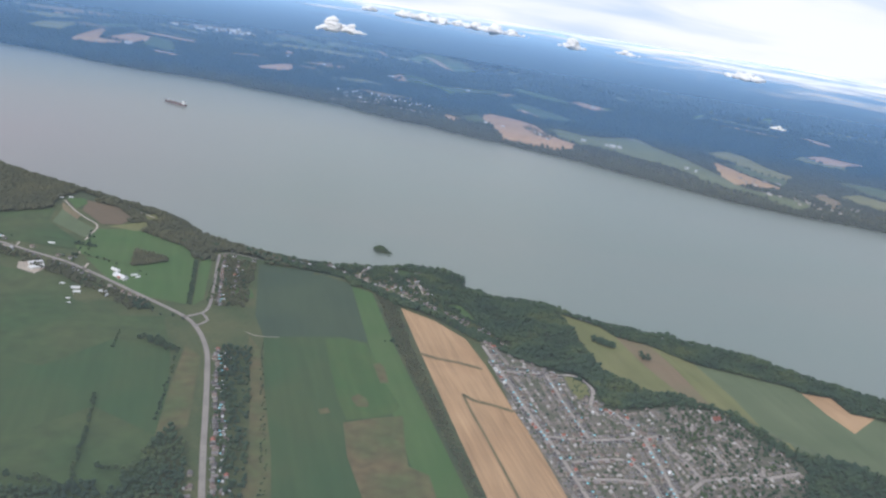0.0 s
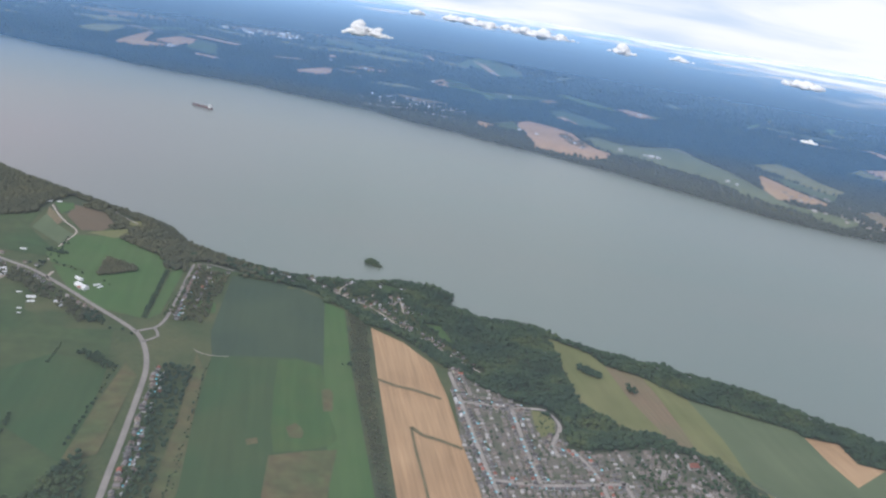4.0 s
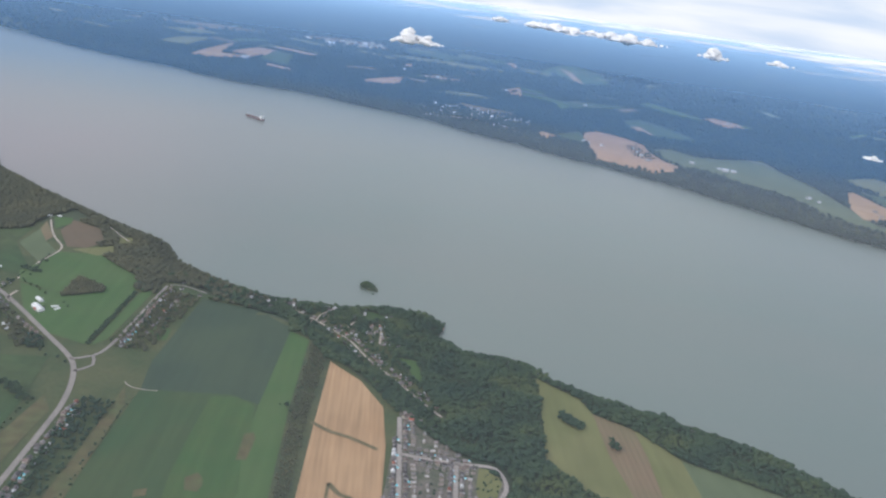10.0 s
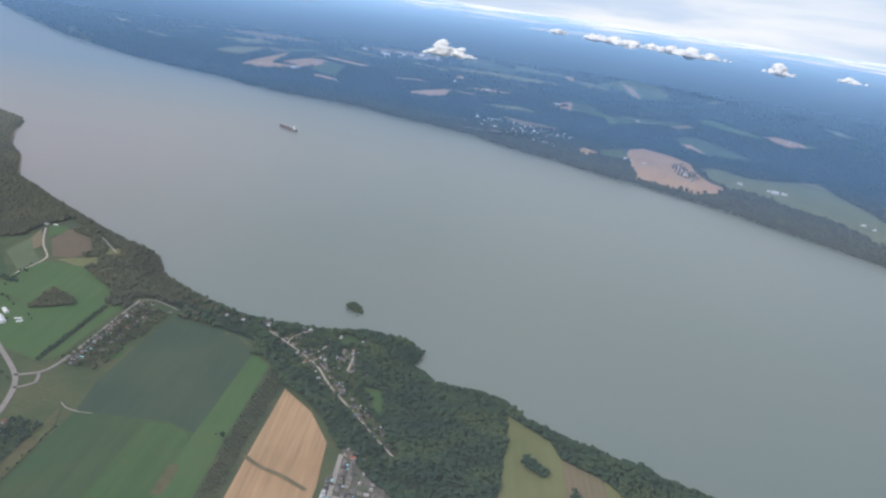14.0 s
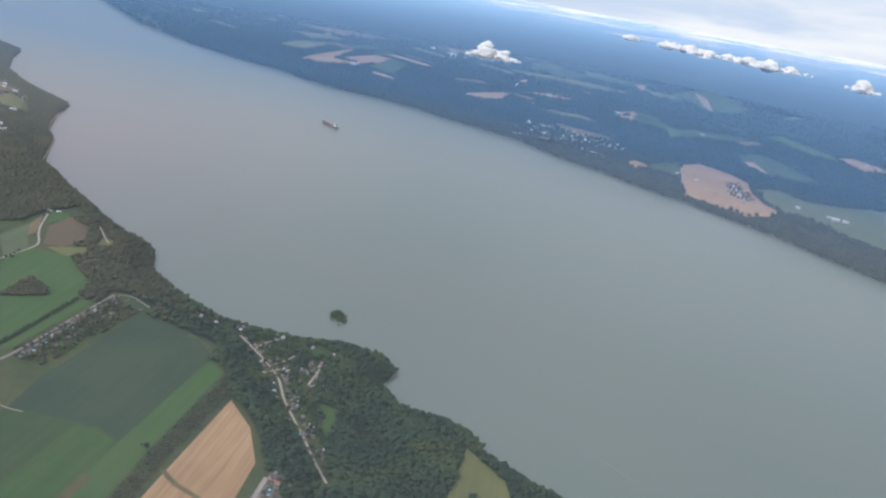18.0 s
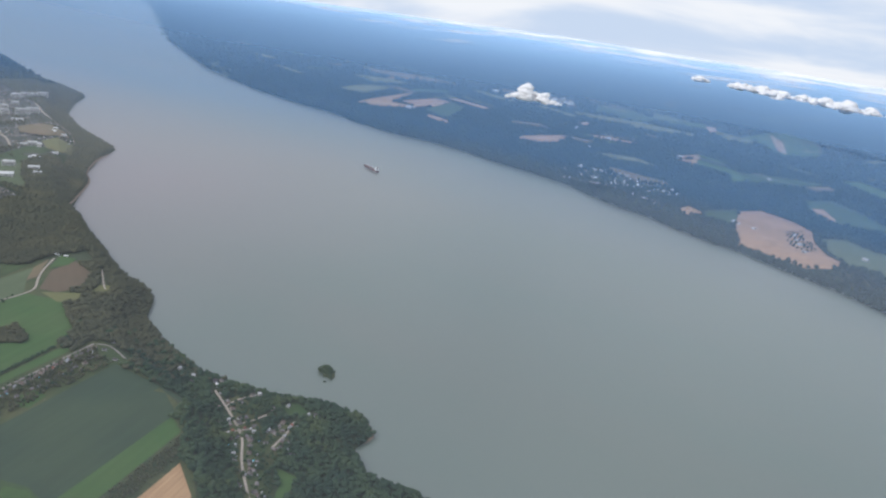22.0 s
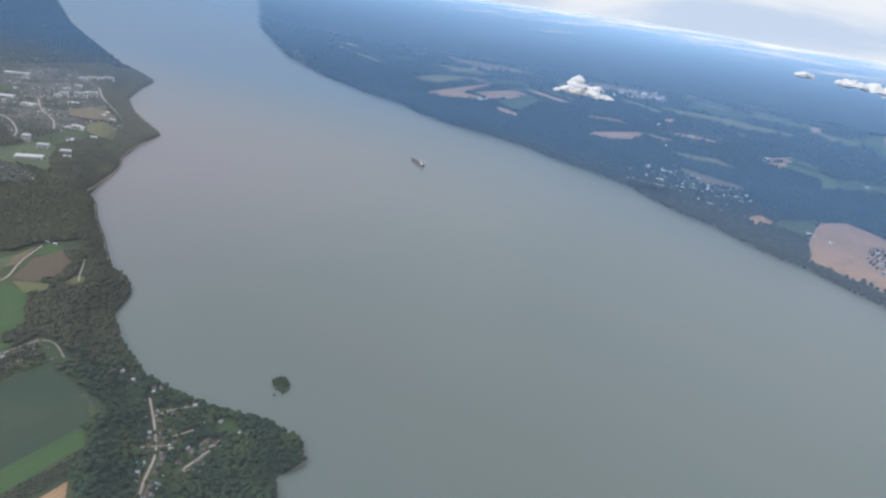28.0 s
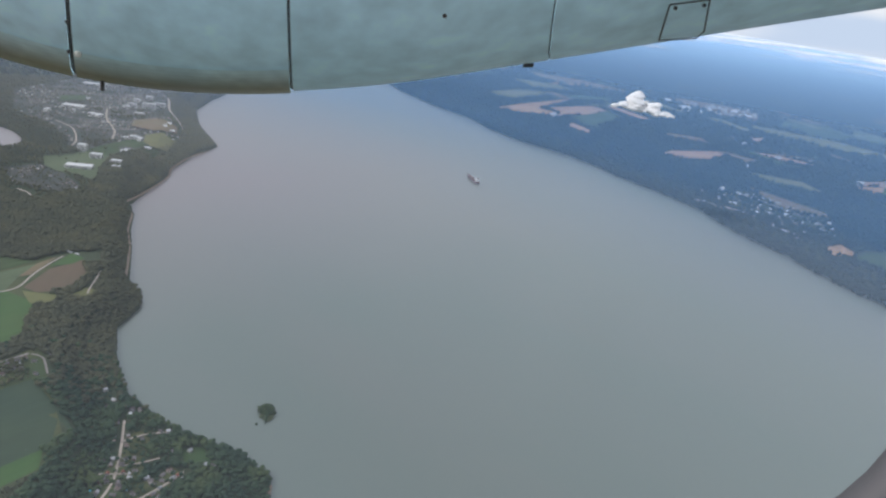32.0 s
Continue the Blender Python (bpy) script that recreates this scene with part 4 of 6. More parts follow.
hedge([(117, 483), (124, 480), (131, 474), (130, 469), (117, 476)], 1.3, "oblong dark thicket in an olive field", 1.0, 1.5)
hedge([(-90, 300), (-80, 290), (-70, 262), (-62, 230), (-95, 235)], 2.2, "dark roadside thicket of bushes and trees", 0.9, 1.5)
hedge([(-110, 248), (-100, 255), (-92, 236), (-118, 225), (-140, 240)], 2.2, "dark copse at a field corner", 0.9, 1.5)
hedge([(-24, 480), (-9, 465), (8, 402), (44, 284), (57, 238), (55, 238), (39, 288), (-1, 402)], 1.7, "low bushes along the scrubby strip", 0.4, 0.85, WEST_LEAF)
hedge([(10, 406), (44.5, 398.5), (44.5, 396.8), (10, 403.6)], 0.7, "weedy ditch across the wheat field", 0.13, 0.26, DITCH)
hedge([(35, 366.5), (60, 357.3), (60, 355.7), (35, 364.5)], 0.7, "weedy ditch across the wheat field", 0.13, 0.26, DITCH)
hedge([(34, 366), (35.3, 366), (60, 287), (74, 240), (72, 240), (58.3, 287)], 0.7, "weedy ditch along the wheat field", 0.13, 0.26, DITCH)
hedge([(-75, 392), (-73, 392), (-46, 292), (-30, 222), (-33, 222), (-49, 292)], 2.4, "ragged line of shrubs along a field edge", 0.35, 0.75)

# ---- houses ----
GLASS = material("dark_window_glass", (0.03, 0.035, 0.04), (0.05, 0.055, 0.06), 2.0, 0.5, rough=0.1, spec=0.5)
DOOR = material("door_paint", (0.25, 0.12, 0.08), (0.2, 0.1, 0.07), 2.0, 0.5, rough=0.6)


def box(bm, x, y, z, w, d, h):
    bmesh.ops.create_cube(bm, size=1.0, matrix=Matrix.Translation((x, y, z + h / 2)) @ Matrix.Diagonal((w, d, h, 1)))


def gable(w, d, h, r):
    bm = bmesh.new()
    v = [bm.verts.new(c) for c in ((-w / 2, -d / 2, -0.3), (w / 2, -d / 2, -0.3), (w / 2, d / 2, -0.3), (-w / 2, d / 2, -0.3), (-w / 2, -d / 2, h), (w / 2, -d / 2, h), (w / 2, d / 2, h), (-w / 2, d / 2, h), (-w / 2, 0, h + r), (w / 2, 0, h + r))]
    for f in ((0, 1, 5, 4), (2, 3, 7, 6), (1, 2, 6, 9, 5), (3, 0, 4, 8, 7), (0, 3, 2, 1)):
        bm.faces.new([v[i] for i in f])
    return bm


def gable_roof(w, d, h, r, over=0.12, thick=0.07):
    bm = bmesh.new()
    slope = r / (d / 2)
    e, z = d / 2 + over, h - over * slope
    for s in (-1, 1):
        c = [(-w / 2 - over, s * e, z), (w / 2 + over, s * e, z), (w / 2 + over, 0, h + r + 0.01), (-w / 2 - over, 0, h + r + 0.01)]
        lo = [bm.verts.new((x, y, q + 0.01)) for x, y, q in c]
        hi = [bm.verts.new((x, y, q + thick)) for x, y, q in c]
        for i in range(4):
            bm.faces.new([lo[i], lo[(i + 1) % 4], hi[(i + 1) % 4], hi[i]])
        bm.faces.new(hi)
        bm.faces.new(lo[::-1])
    bmesh.ops.recalc_face_normals(bm, faces=bm.faces[:])
    return bm


def house(w, d, h, r, wall, roof, label, wing=False, group="small houses", kind_="house", details=True):
    root = new(kind_)
    part("wall", gable(w, d, h, r), wall, root)
    top = part("roof", gable_roof(w, d, h, r), roof, root)
    if wing:
        bm = gable(w * 0.45, d * 0.9, h * 0.8, r * 0.7)
        bmesh.ops.transform(bm, matrix=Matrix.Translation((w * 0.25, -d * 0.6, 0)) @ Matrix.Rotation(math.pi / 2, 4, "Z"), verts=bm.verts)
        wing_ = part("garage", bm, wall, root, "attached garage wing")
        bm = gable_roof(w * 0.45, d * 0.9, h * 0.8, r * 0.7, 0.08)
        bmesh.ops.transform(bm, matrix=Matrix.Translation((w * 0.25, -d * 0.6, 0)) @ Matrix.Rotation(math.pi / 2, 4, "Z"), verts=bm.verts)
        part("garage_roof", bm, roof, wing_)
    if details:
        bm = bmesh.new()
        box(bm, w * 0.25, 0.1, h + r * 0.5, 0.16, 0.16, r * 0.8)
        part("chimney", bm, WALLS[2], top, "brick chimney")
        bm = bmesh.new()
        box(bm, -w * 0.05, -d / 2, 0.0, 0.2, 0.03, 0.42)
        part("door", bm, DOOR, root)
        for x in (-w * 0.3, w * 0.12):
            bm = bmesh.new()
            box(bm, x, -d / 2, h * 0.4, 0.3, 0.03, 0.25)
            part("window", bm, GLASS, root)
    return tagged(root, label, kind_, group)


W_, C_, B_, G_ = WALLS
R_char, R_brown, R_grey, R_tin, R_red = ROOFS
HOUSES = [
    house(2.5, 1.7, 0.65, 0.55, W_, R_char, "white bungalow with a charcoal shingle roof", kind_="bungalow", group="bungalows"),
    house(2.2, 1.8, 1.0, 0.6, C_, R_brown, "cream house with a brown shingle roof", True),
    house(2.6, 1.7, 0.65, 0.5, B_, R_grey, "brick bungalow with a grey roof", kind_="bungalow", group="bungalows"),
    house(2.0, 1.7, 1.1, 0.7, W_, R_tin, "white cottage with a pale tin roof"),
    house(2.3, 1.8, 0.8, 0.6, G_, R_char, "grey house with a dark roof", True),
    house(2.2, 1.6, 0.8, 0.55, W_, R_red, "white house with a red roof"),
    house(2.4, 1.7, 0.7, 0.6, C_, R_grey, "cream bungalow with a grey roof", kind_="bungalow", group="bungalows"),
]
ODDS = [0.26, 0.2, 0.14, 0.05, 0.2, 0.05, 0.1]
SHED = house(1.0, 0.8, 0.45, 0.25, W_, R_tin, "small white garden shed with a tin roof", group="garden sheds", kind_="shed", details=False)
BARN_ROOF = material("white_barn_roof", (0.62, 0.62, 0.63), (0.54, 0.54, 0.55), 2.0, 0.4)
BARN = house(7.5, 2.8, 1.0, 0.7, WHITE, BARN_ROOF, "long white barn with a pale tin roof", group="barns", kind_="barn", details=False)


def build_pool():
    root = new("pool")
    bm = bmesh.new()
    bmesh.ops.create_cone(bm, segments=14, radius1=0.62, radius2=0.62, depth=0.26, cap_ends=True, matrix=Matrix.Translation((0, 0, 0.1)))
    part("wall", bm, WHITE, root)
    bm = bmesh.new()
    bmesh.ops.create_circle(bm, cap_ends=True, segments=14, radius=0.56, matrix=Matrix.Translation((0, 0, 0.24)))
    part("water", bm, POOL, root, "turquoise pool water")
    return tagged(root, "round garden pool with turquoise water", "pool", "garden pools")


def car():
    root = new("car")
    bm = bmesh.new()
    box(bm, 0, 0, 0.07, 0.9, 0.36, 0.13)
    bmesh.ops.bevel(bm, geom=bm.edges[:], offset=0.03, segments=1, affect="EDGES")
    part("body", bm, CAR, root)
    bm = bmesh.new()
    box(bm, -0.05, 0, 0.2, 0.48, 0.32, 0.11)
    part("cabin", bm, GLASS, root, "dark glass cabin")
    for x in (-0.28, 0.28):
        for y in (-0.17, 0.17):
            bm = bmesh.new()
            bmesh.ops.create_cone(bm, segments=8, radius1=0.07, radius2=0.07, depth=0.05, cap_ends=True, matrix=Matrix.Translation((x, y, 0.07)) @ Matrix.Rotation(math.pi / 2, 4, "X"))
            tyre = part("wheel", bm, GLASS, root)
            bm = bmesh.new()
            bmesh.ops.create_cone(bm, segments=8, radius1=0.04, radius2=0.04, depth=0.06, cap_ends=True, matrix=Matrix.Translation((x, y, 0.07)) @ Matrix.Rotation(math.pi / 2, 4, "X"))
            part("rim", bm, ROOFS[3], tyre)
    return tagged(root, "parked car beside a house", "car", "parked cars")


CAR = material("car_paint", (0.3, 0.3, 0.31), (0.26, 0.26, 0.27), 2.0, 0.5, rough=0.3, vary=0.7, spec=0.5)
POOLS, CARS = build_pool(), car()
TAKEN = []


def dwell(x, y, turn, size=1.0, which=None):
    k = int(rng.choice(len(HOUSES), p=ODDS)) if which is None else which
    TAKEN.append((x, y))
    return stand(HOUSES[k], None, x, y, turn, size, 0.3)


def along(line, gap, offset, sides=(-1, 1), keep=1.0, spread=0.6, garden=0.3, size=1.0, wood=0.0):
    """Houses at both sides of a road, with sheds, pools, cars and trees about them."""
    l = smooth_line(line, 1.0)
    d = np.gradient(l, axis=0)
    s = np.concatenate([[0], np.cumsum(np.hypot(*np.diff(l, axis=0).T))])
    for side in sides:
        for q in np.arange(gap * 0.5, s[-1], gap):
            i = int(np.searchsorted(s, q))
            if i >= len(l) or rng.random() > keep:
                continue
            t = d[i] / np.hypot(*d[i])
            nrm = np.array([-t[1], t[0]]) * side
            h = l[i] + nrm * (offset + rng.uniform(-spread, spread)) + t * rng.uniform(-0.4, 0.4)
            turn = math.degrees(math.atan2(t[1], t[0])) + (180 if side > 0 else 0) * 1.0 + rng.choice([0, 0, 90]) + rng.uniform(-6, 6)
            dwell(h[0], h[1], turn, size * rng.uniform(0.85, 1.1))
            b = h + nrm * rng.uniform(2.0, 3.2)
            if rng.random() < garden:
                stand(SHED, None, b[0] + 0.8, b[1], turn, 1.0, 0.3)
            if rng.random() < garden * 0.7:
                stand(POOLS, None, b[0] - 0.8, b[1], 0, 1.0, 0.3)
            if rng.random() < garden:
                c = h - nrm * 1.4 + t * 1.3
                stand(CARS, None, c[0], c[1], turn + 90, 1.0, 0.32)
            for k in range(int(rng.poisson(wood))):
                e = h + nrm * rng.uniform(1.8, 6.5) + t * rng.uniform(-2, 2)
                plant(e[0], e[1], 0.62)


along([(-61, 255), (-70, 284), (-80, 318), (-91, 354), (-96, 372)], 3.6, 4.2, (-1,), 0.95, 0.8, 0.6, 1.0, 1.8)
along([(-61, 255), (-70, 284), (-80, 318), (-91, 354), (-96, 372)], 5.0, 8.0, (-1,), 0.5, 1.0, 0.3, 0.9, 1.4)
along([(-58, 240), (-66, 270)], 4.5, 4.0, (1,), 0.9, 0.8, 0.3, 1.0, 1.5)
along([(-111, 424), (-116, 441), (-125, 477), (-131, 503)], 3.4, 3.6, (-1,), 0.95, 0.7, 0.4, 1.0, 1.6)
along([(-106, 436), (-112, 460), (-118, 484), (-122, 500)], 5.0, 4.0, (-1,), 0.4, 1.0, 0.2, 0.9, 2.2)
along([(56, 454), (34, 470), (7, 490), (-9, 505), (-20, 512)], 3.6, 3.4, (-1,), 0.64, 0.8, 0.3, 0.9, 0.6)
along([(56, 454), (34, 470), (7, 490), (-9, 505), (-20, 512)], 3.6, 3.4, (1,), 0.36, 0.8, 0.3, 0.9, 0.6)
along([(50, 462), (34, 477), (16, 492)], 4.5, 4.2, (1,), 0.6, 0.8, 0.3, 0.85, 0.4)
along([(5, 511), (-4, 533)], 4.0, 3.0, (-1, 1), 0.7, 0.8, 0.3, 0.9, 0.4)
along([(-20, 512), (-36, 520), (-56, 529)], 4.6, 3.2, (-1, 1), 0.55, 0.8, 0.2, 0.9, 0.5)
along([(-143, 418), (-182, 440), (-208, 453), (-258, 468)], 5.2, 4.8, (1,), 0.75, 1.4, 0.3, 1.0, 1.6)
along([(-165, 430), (-208, 453), (-300, 482)], 7.0, 4.6, (-1,), 0.4, 1.4, 0.3, 1.0, 1.0)
for x, y, turn, size in ((-178.5, 452, -28, 0.8), (-171.5, 442.5, -28, 1.25), (-166, 449, 40, 0.5), (-223, 444, 45, 1.0), (-219, 438, 45, 1.1), (-271, 571, 20, 0.5), (-265, 574, 30, 0.4), (-187, 419, 20, 0.6), (12, 514, 70, 0.4), (-172, 420, 30, 0.55), (-168, 416, 100, 0.4), (-163, 447, 70, 0.45), (-184, 414, 30, 0.5), (-196, 422, 20, 0.35), (-184, 404, 20, 0.3), (-181, 399, 20, 0.25), (-262, 477, 20, 0.4), (-231, 479, 10, 0.5)):
    stand(BARN, None, x, y, turn, size, 0.3)
field("yard", [(-232, 442), (-224, 450), (-214, 440), (-216, 429), (-228, 433)], GRAVEL, "bare gravel yard round white barns", "yard", lift=0.42)
for x, y in ((-37, 530), (-23, 521), (-20, 537), (-1, 525), (9, 520), (16, 514), (-48, 541), (-64, 536), (-88, 531), (-72, 526), (106, 424), (-2, 546), (-6, 520), (-7, 508), (-7, 498), (10, 496), (15, 490), (12, 486), (23, 484), (34, 478), (32, 472), (18, 478), (-14, 503), (-38, 540), (8, 510), (-25, 518), (-22, 515), (-36, 543), (-16, 545), (0, 549), (-4, 521), (-14, 518), (-28, 508), (-34, 513), (-13, 505), (9, 513), (-10, 514), (-76, 531), (-62, 539), (-103, 534), (-59, 533), (-122, 506), (-108, 503), (-127, 516), (-119, 495)):
    dwell(x, y, rng.uniform(0, 180), 0.95, (4, 0, 6, 2, 3)[int(rng.integers(5))])

field("glade", CLEARINGS[2], GRASS, "grassy glade near the cape", "glade", lift=0.3, kind="structure")
field("glade", CLEARINGS[3], LUSH, "bright grassy glade beside the village", "glade", lift=0.3, kind="structure")
field("glade", CLEARINGS[4], OLIVE, "yellowish clearing at the wood edge", "glade", lift=0.3, kind="structure")
field("village_ground", VILLAGE, MEADOW, "lawns and drives of a riverside village", "gardens", lift=0.2, kind="structure")


def thicket(ring, step, lo, hi, label, share=1.0, mat=None):
    """Garden trees wherever no house stands."""
    ring = np.array(ring, float)
    q = grid(ring[:, 0].min(), ring[:, 0].max(), ring[:, 1].min(), ring[:, 1].max(), step)
    homes = np.array(TAKEN)
    gap = np.min(np.hypot(q[:, 0][:, None] - homes[:, 0], q[:, 1][:, None] - homes[:, 1]), 1)
    q = q[inside(ring, q[:, 0], q[:, 1]) & off_roads(q, 1.3) & (gap > 1.7) & (rng.random(len(q)) < share)]
    scatter("garden_trees", q, rng.uniform(lo, hi, len(q)), RICH, mat or LEAF, label, "trees")


thicket(VILLAGE, 2.1, 0.7, 1.35, "dark garden trees in the riverside village", 0.55)
thicket([(-92, 536), (-84, 537), (-66, 541), (-56, 541), (-42, 545), (-33, 546), (-35, 526), (-56, 527), (-88, 528)], 2.3, 0.7, 1.2, "dark garden trees by the river bank houses", 0.4)
thicket([(-92, 376), (-76, 380), (-68, 345), (-56, 300), (-44, 250), (-58, 252), (-76, 318)], 2.0, 0.8, 1.3, "dark garden trees behind roadside houses", 0.6)
thicket([(-111, 424), (-92, 428), (-100, 470), (-106, 500), (-130, 503), (-122, 470)], 2.0, 0.7, 1.3, "dark garden trees behind houses on a lane", 0.68, WEST_LEAF)
thicket([(-140, 412), (-150, 402), (-200, 430), (-262, 455), (-258, 466), (-208, 448)], 2.4, 0.8, 1.5, "dark trees between houses along the country road", 0.75, WEST_LEAF)

dwell(167, 380, 20, 2.1, 5)
for x, y, which in ((46.5, 433, 6), (49.5, 431, 1), (51, 428, 5), (47.5, 429, 1), (55, 430, 2), (62, 427, 0)):
    dwell(x, y, rng.uniform(0, 180), 1.1, which)

# the suburb: streets of small houses with gardens
field("town_ground", SUBURB, LAWN, "mixed lawns, drives and gardens of a suburb", "gardens", lift=0.3, kind="structure")
def free(x, y, gap):
    return all((x - a) ** 2 + (y - c) ** 2 > gap * gap for a, c in TAKEN[-700:])


LOOP = [(90, 404), (97, 405), (102, 397), (102, 386), (95, 380), (92, 390)]
field("glade", LOOP, OLIVE, "grassy plot inside a street loop", "glade", lift=0.45, kind="structure")
STREETS = [line for line, width in ROAD_LINES if width == 2.1]
u, v_ = np.array((0.316, -0.949)), np.array((0.949, 0.316))
homes, extra = 0, []


def settle(x, y, turn, size):
    """A house on a free plot; past three hundred they are joined."""
    global homes
    q = np.array([[x, y]])
    if inside(LOOP, q[:, 0], q[:, 1])[0] or not (inside(SUBURB, q[:, 0], q[:, 1])[0] and off_roads(q, 1.1)[0] and free(x, y, 2.6)):
        return
    if homes < 290:
        homes += 1
        dwell(x, y, turn, size)
        k = rng.random()
        if k < 0.3:
            stand(POOLS, None, x + 1.5, y + 1.0, 0, 1.0, 0.33)
        elif k < 0.52:
            stand(CARS, None, x - 1.4, y - 0.7, turn + 90, 1.0, 0.33)
        elif k < 0.65:
            stand(SHED, None, x + 1.3, y - 1.2, turn, 0.9, 0.33)
    else:
        extra.append((x, y))
        TAKEN.append((x, y))


for offset in (2.5, 6.2):
    for l in STREETS:
        s = np.concatenate([[0], np.cumsum(np.hypot(*np.diff(l, axis=0).T))])
        for q in np.arange(1.5, s[-1], 3.1):
            i = min(len(l) - 2, int(np.searchsorted(s, q)))
            t = (l[i + 1] - l[i]) / np.hypot(*(l[i + 1] - l[i]))
            c = l[i] + t * (q - s[i])
            for side in (-1, 1):
                h = c + np.array((-t[1], t[0])) * side * (offset + rng.uniform(-0.2, 0.2))
                settle(h[0], h[1], math.degrees(math.atan2(t[1], t[0])) + (180 if side > 0 else 0) + rng.uniform(-3, 3), rng.uniform(0.8, 1.0))
for i in range(-4, 62):
    for j in range(-2, 28):
        q = np.array((45.0, 428.0)) + u * (i * 3.3) + v_ * (j * 5.0 - 3.2) + rng.uniform(-0.3, 0.3, 2)
        if rng.random() < 0.55:
            settle(q[0], q[1], -71.6 + rng.uniform(-4, 4), rng.uniform(0.8, 1.0))
spots = np.array([q for q in TAKEN if 40 < q[0] < 205 and 230 < q[1] < 440])


def joined(spots, label, name="houses", size=(0.7, 0.95), flat=False, roof=None):
    """Houses too many or too far to tell apart, as one mesh of walls and one of roofs."""
    root = tagged(new(name), label, "houses", kind="stuff")
    walls, roofs = ([], []), ([], [])
    for x, y in spots:
        s = rng.uniform(*size)
        w, d, h, r = 2.4 * s, 1.7 * s, 0.75 * s, (0.02 if flat else 0.55) * s
        m = pose(x, y, height(x, y) + 0.3, 0, 0, rng.choice([18, 108]) + rng.uniform(-8, 8))
        for (vs, fs), bm in ((walls, gable(w, d, h, r)), (roofs, gable_roof(w, d, h, r))):
            b = len(vs)
            bm.verts.index_update()
            vs += [tuple(m @ v.co) for v in bm.verts]
            fs += [[b + v.index for v in f.verts] for f in bm.faces]
            bm.free()
    for nm, (vs, fs), mats in (("walls", walls, (C_,)), ("roofs", roofs, (roof or MIXED_ROOF,))):
        ob = mesh_object(nm, vs, fs, mats[0])
        ob.parent = root


def mixed(name, colours):
    m = bpy.data.materials.new(name)
    m.use_nodes = True
    tree = m.node_tree
    geo, ramp = tree.nodes.new("ShaderNodeNewGeometry"), tree.nodes.new("ShaderNodeValToRGB")
    ramp.color_ramp.interpolation = "CONSTANT"
    for k, c in enumerate(colours):
        e = ramp.color_ramp.elements[0] if k == 0 else ramp.color_ramp.elements.new(k / len(colours))
        e.color = (*c, 1)
    link(tree, geo, "Random Per Island", ramp, 0)
    link(tree, ramp, 0, tree.nodes["Principled BSDF"], "Base Color")
    tree.nodes["Principled BSDF"].inputs["Roughness"].default_value = 0.8
    return m


MIXED_ROOF = mixed("mixed_roofs", [(0.12, 0.11, 0.105), (0.19, 0.155, 0.14), (0.23, 0.2, 0.19), (0.34, 0.32, 0.31), (0.16, 0.14, 0.13), (0.14, 0.13, 0.13)])
joined(extra, "further rows of small suburban houses")
g = grid(40, 205, 235, 436, 2.6)
g = g[inside(SUBURB, g[:, 0], g[:, 1]) & off_roads(g, 0.6)]
d = np.min(np.hypot(g[:, 0][:, None] - spots[:, 0], g[:, 1][:, None] - spots[:, 1]), 1)
g = g[(d > 1.45) & (rng.random(len(g)) < 0.5)]
scatter("garden_trees", g, rng.uniform(0.4, 0.85, len(g)), RICH[:3], LEAF, "small dark garden trees between suburban houses", "trees")
g = grid(140, 205, 235, 392, 3.0)
g = g[inside(SUBURB, g[:, 0], g[:, 1]) & off_roads(g, 1.0) & (rng.random(len(g)) < 0.6)]
scatter("garden_trees", g, rng.uniform(0.8, 1.3, len(g)), RICH[:3], LEAF, "taller garden trees at the suburb edge", "trees")

# ---- the town upstream ----
POND = [(-655, 621), (-634, 627), (-601, 628), (-578, 620), (-570, 604), (-600, 596), (-650, 604)]
OLD_TOWN = [(-660, 674), (-562, 662), (-540, 676), (-512, 690), (-505, 722), (-548, 764), (-600, 795), (-700, 826), (-780, 866), (-860, 915), (-960, 900), (-940, 790), (-870, 690), (-740, 655)]
SOUTH_TOWN = [(-503, 585), (-503, 616), (-473, 627), (-433, 629), (-417, 626), (-412, 601), (-450, 580)]
QUARTERS = [OLD_TOWN, SOUTH_TOWN]
GROVES = [[(-590, 682), (-574, 716), (-549, 710), (-535, 680)], [(-536, 630), (-540, 655), (-572, 669), (-651, 672), (-680, 640), (-600, 632)], [(-740, 745), (-700, 775), (-668, 770), (-690, 742)], [(-720, 800), (-700, 800), (-668, 780), (-690, 770)]]
CAMPUS = [(-529, 628), (-528, 656), (-545, 672), (-501, 719), (-467, 703), (-450, 670), (-439, 645), (-456, 635), (-481, 622), (-503, 620)]
field("town_ground", OLD_TOWN, TOWN, "grey-green plots of a riverside town", "gardens", lift=0.2, cell=30, kind="structure")
field("town_ground", SOUTH_TOWN, TOWN, "gardens of the town's southern quarter", "gardens", lift=0.2, cell=30, kind="structure")
field("park", CAMPUS, SAGE, "olive lawns round large town buildings", "park", lift=0.36, cell=30, kind="structure")
GREEN = [(-545, 672), (-508, 690), (-503, 718), (-546, 760), (-580, 738), (-562, 700)]
field("park", GREEN, PASTURE, "green grounds between large town buildings", "park", lift=0.4, cell=30, kind="structure")
field("pond", POND, RIVER, "small grey pond beside the town", "pond", lift=0.8, kind="structure")
crop([(-586, 751), (-554, 736), (-540, 738), (-540, 756), (-578, 783), (-594, 774)], OLIVE, "olive sports field in the town", 0.5)
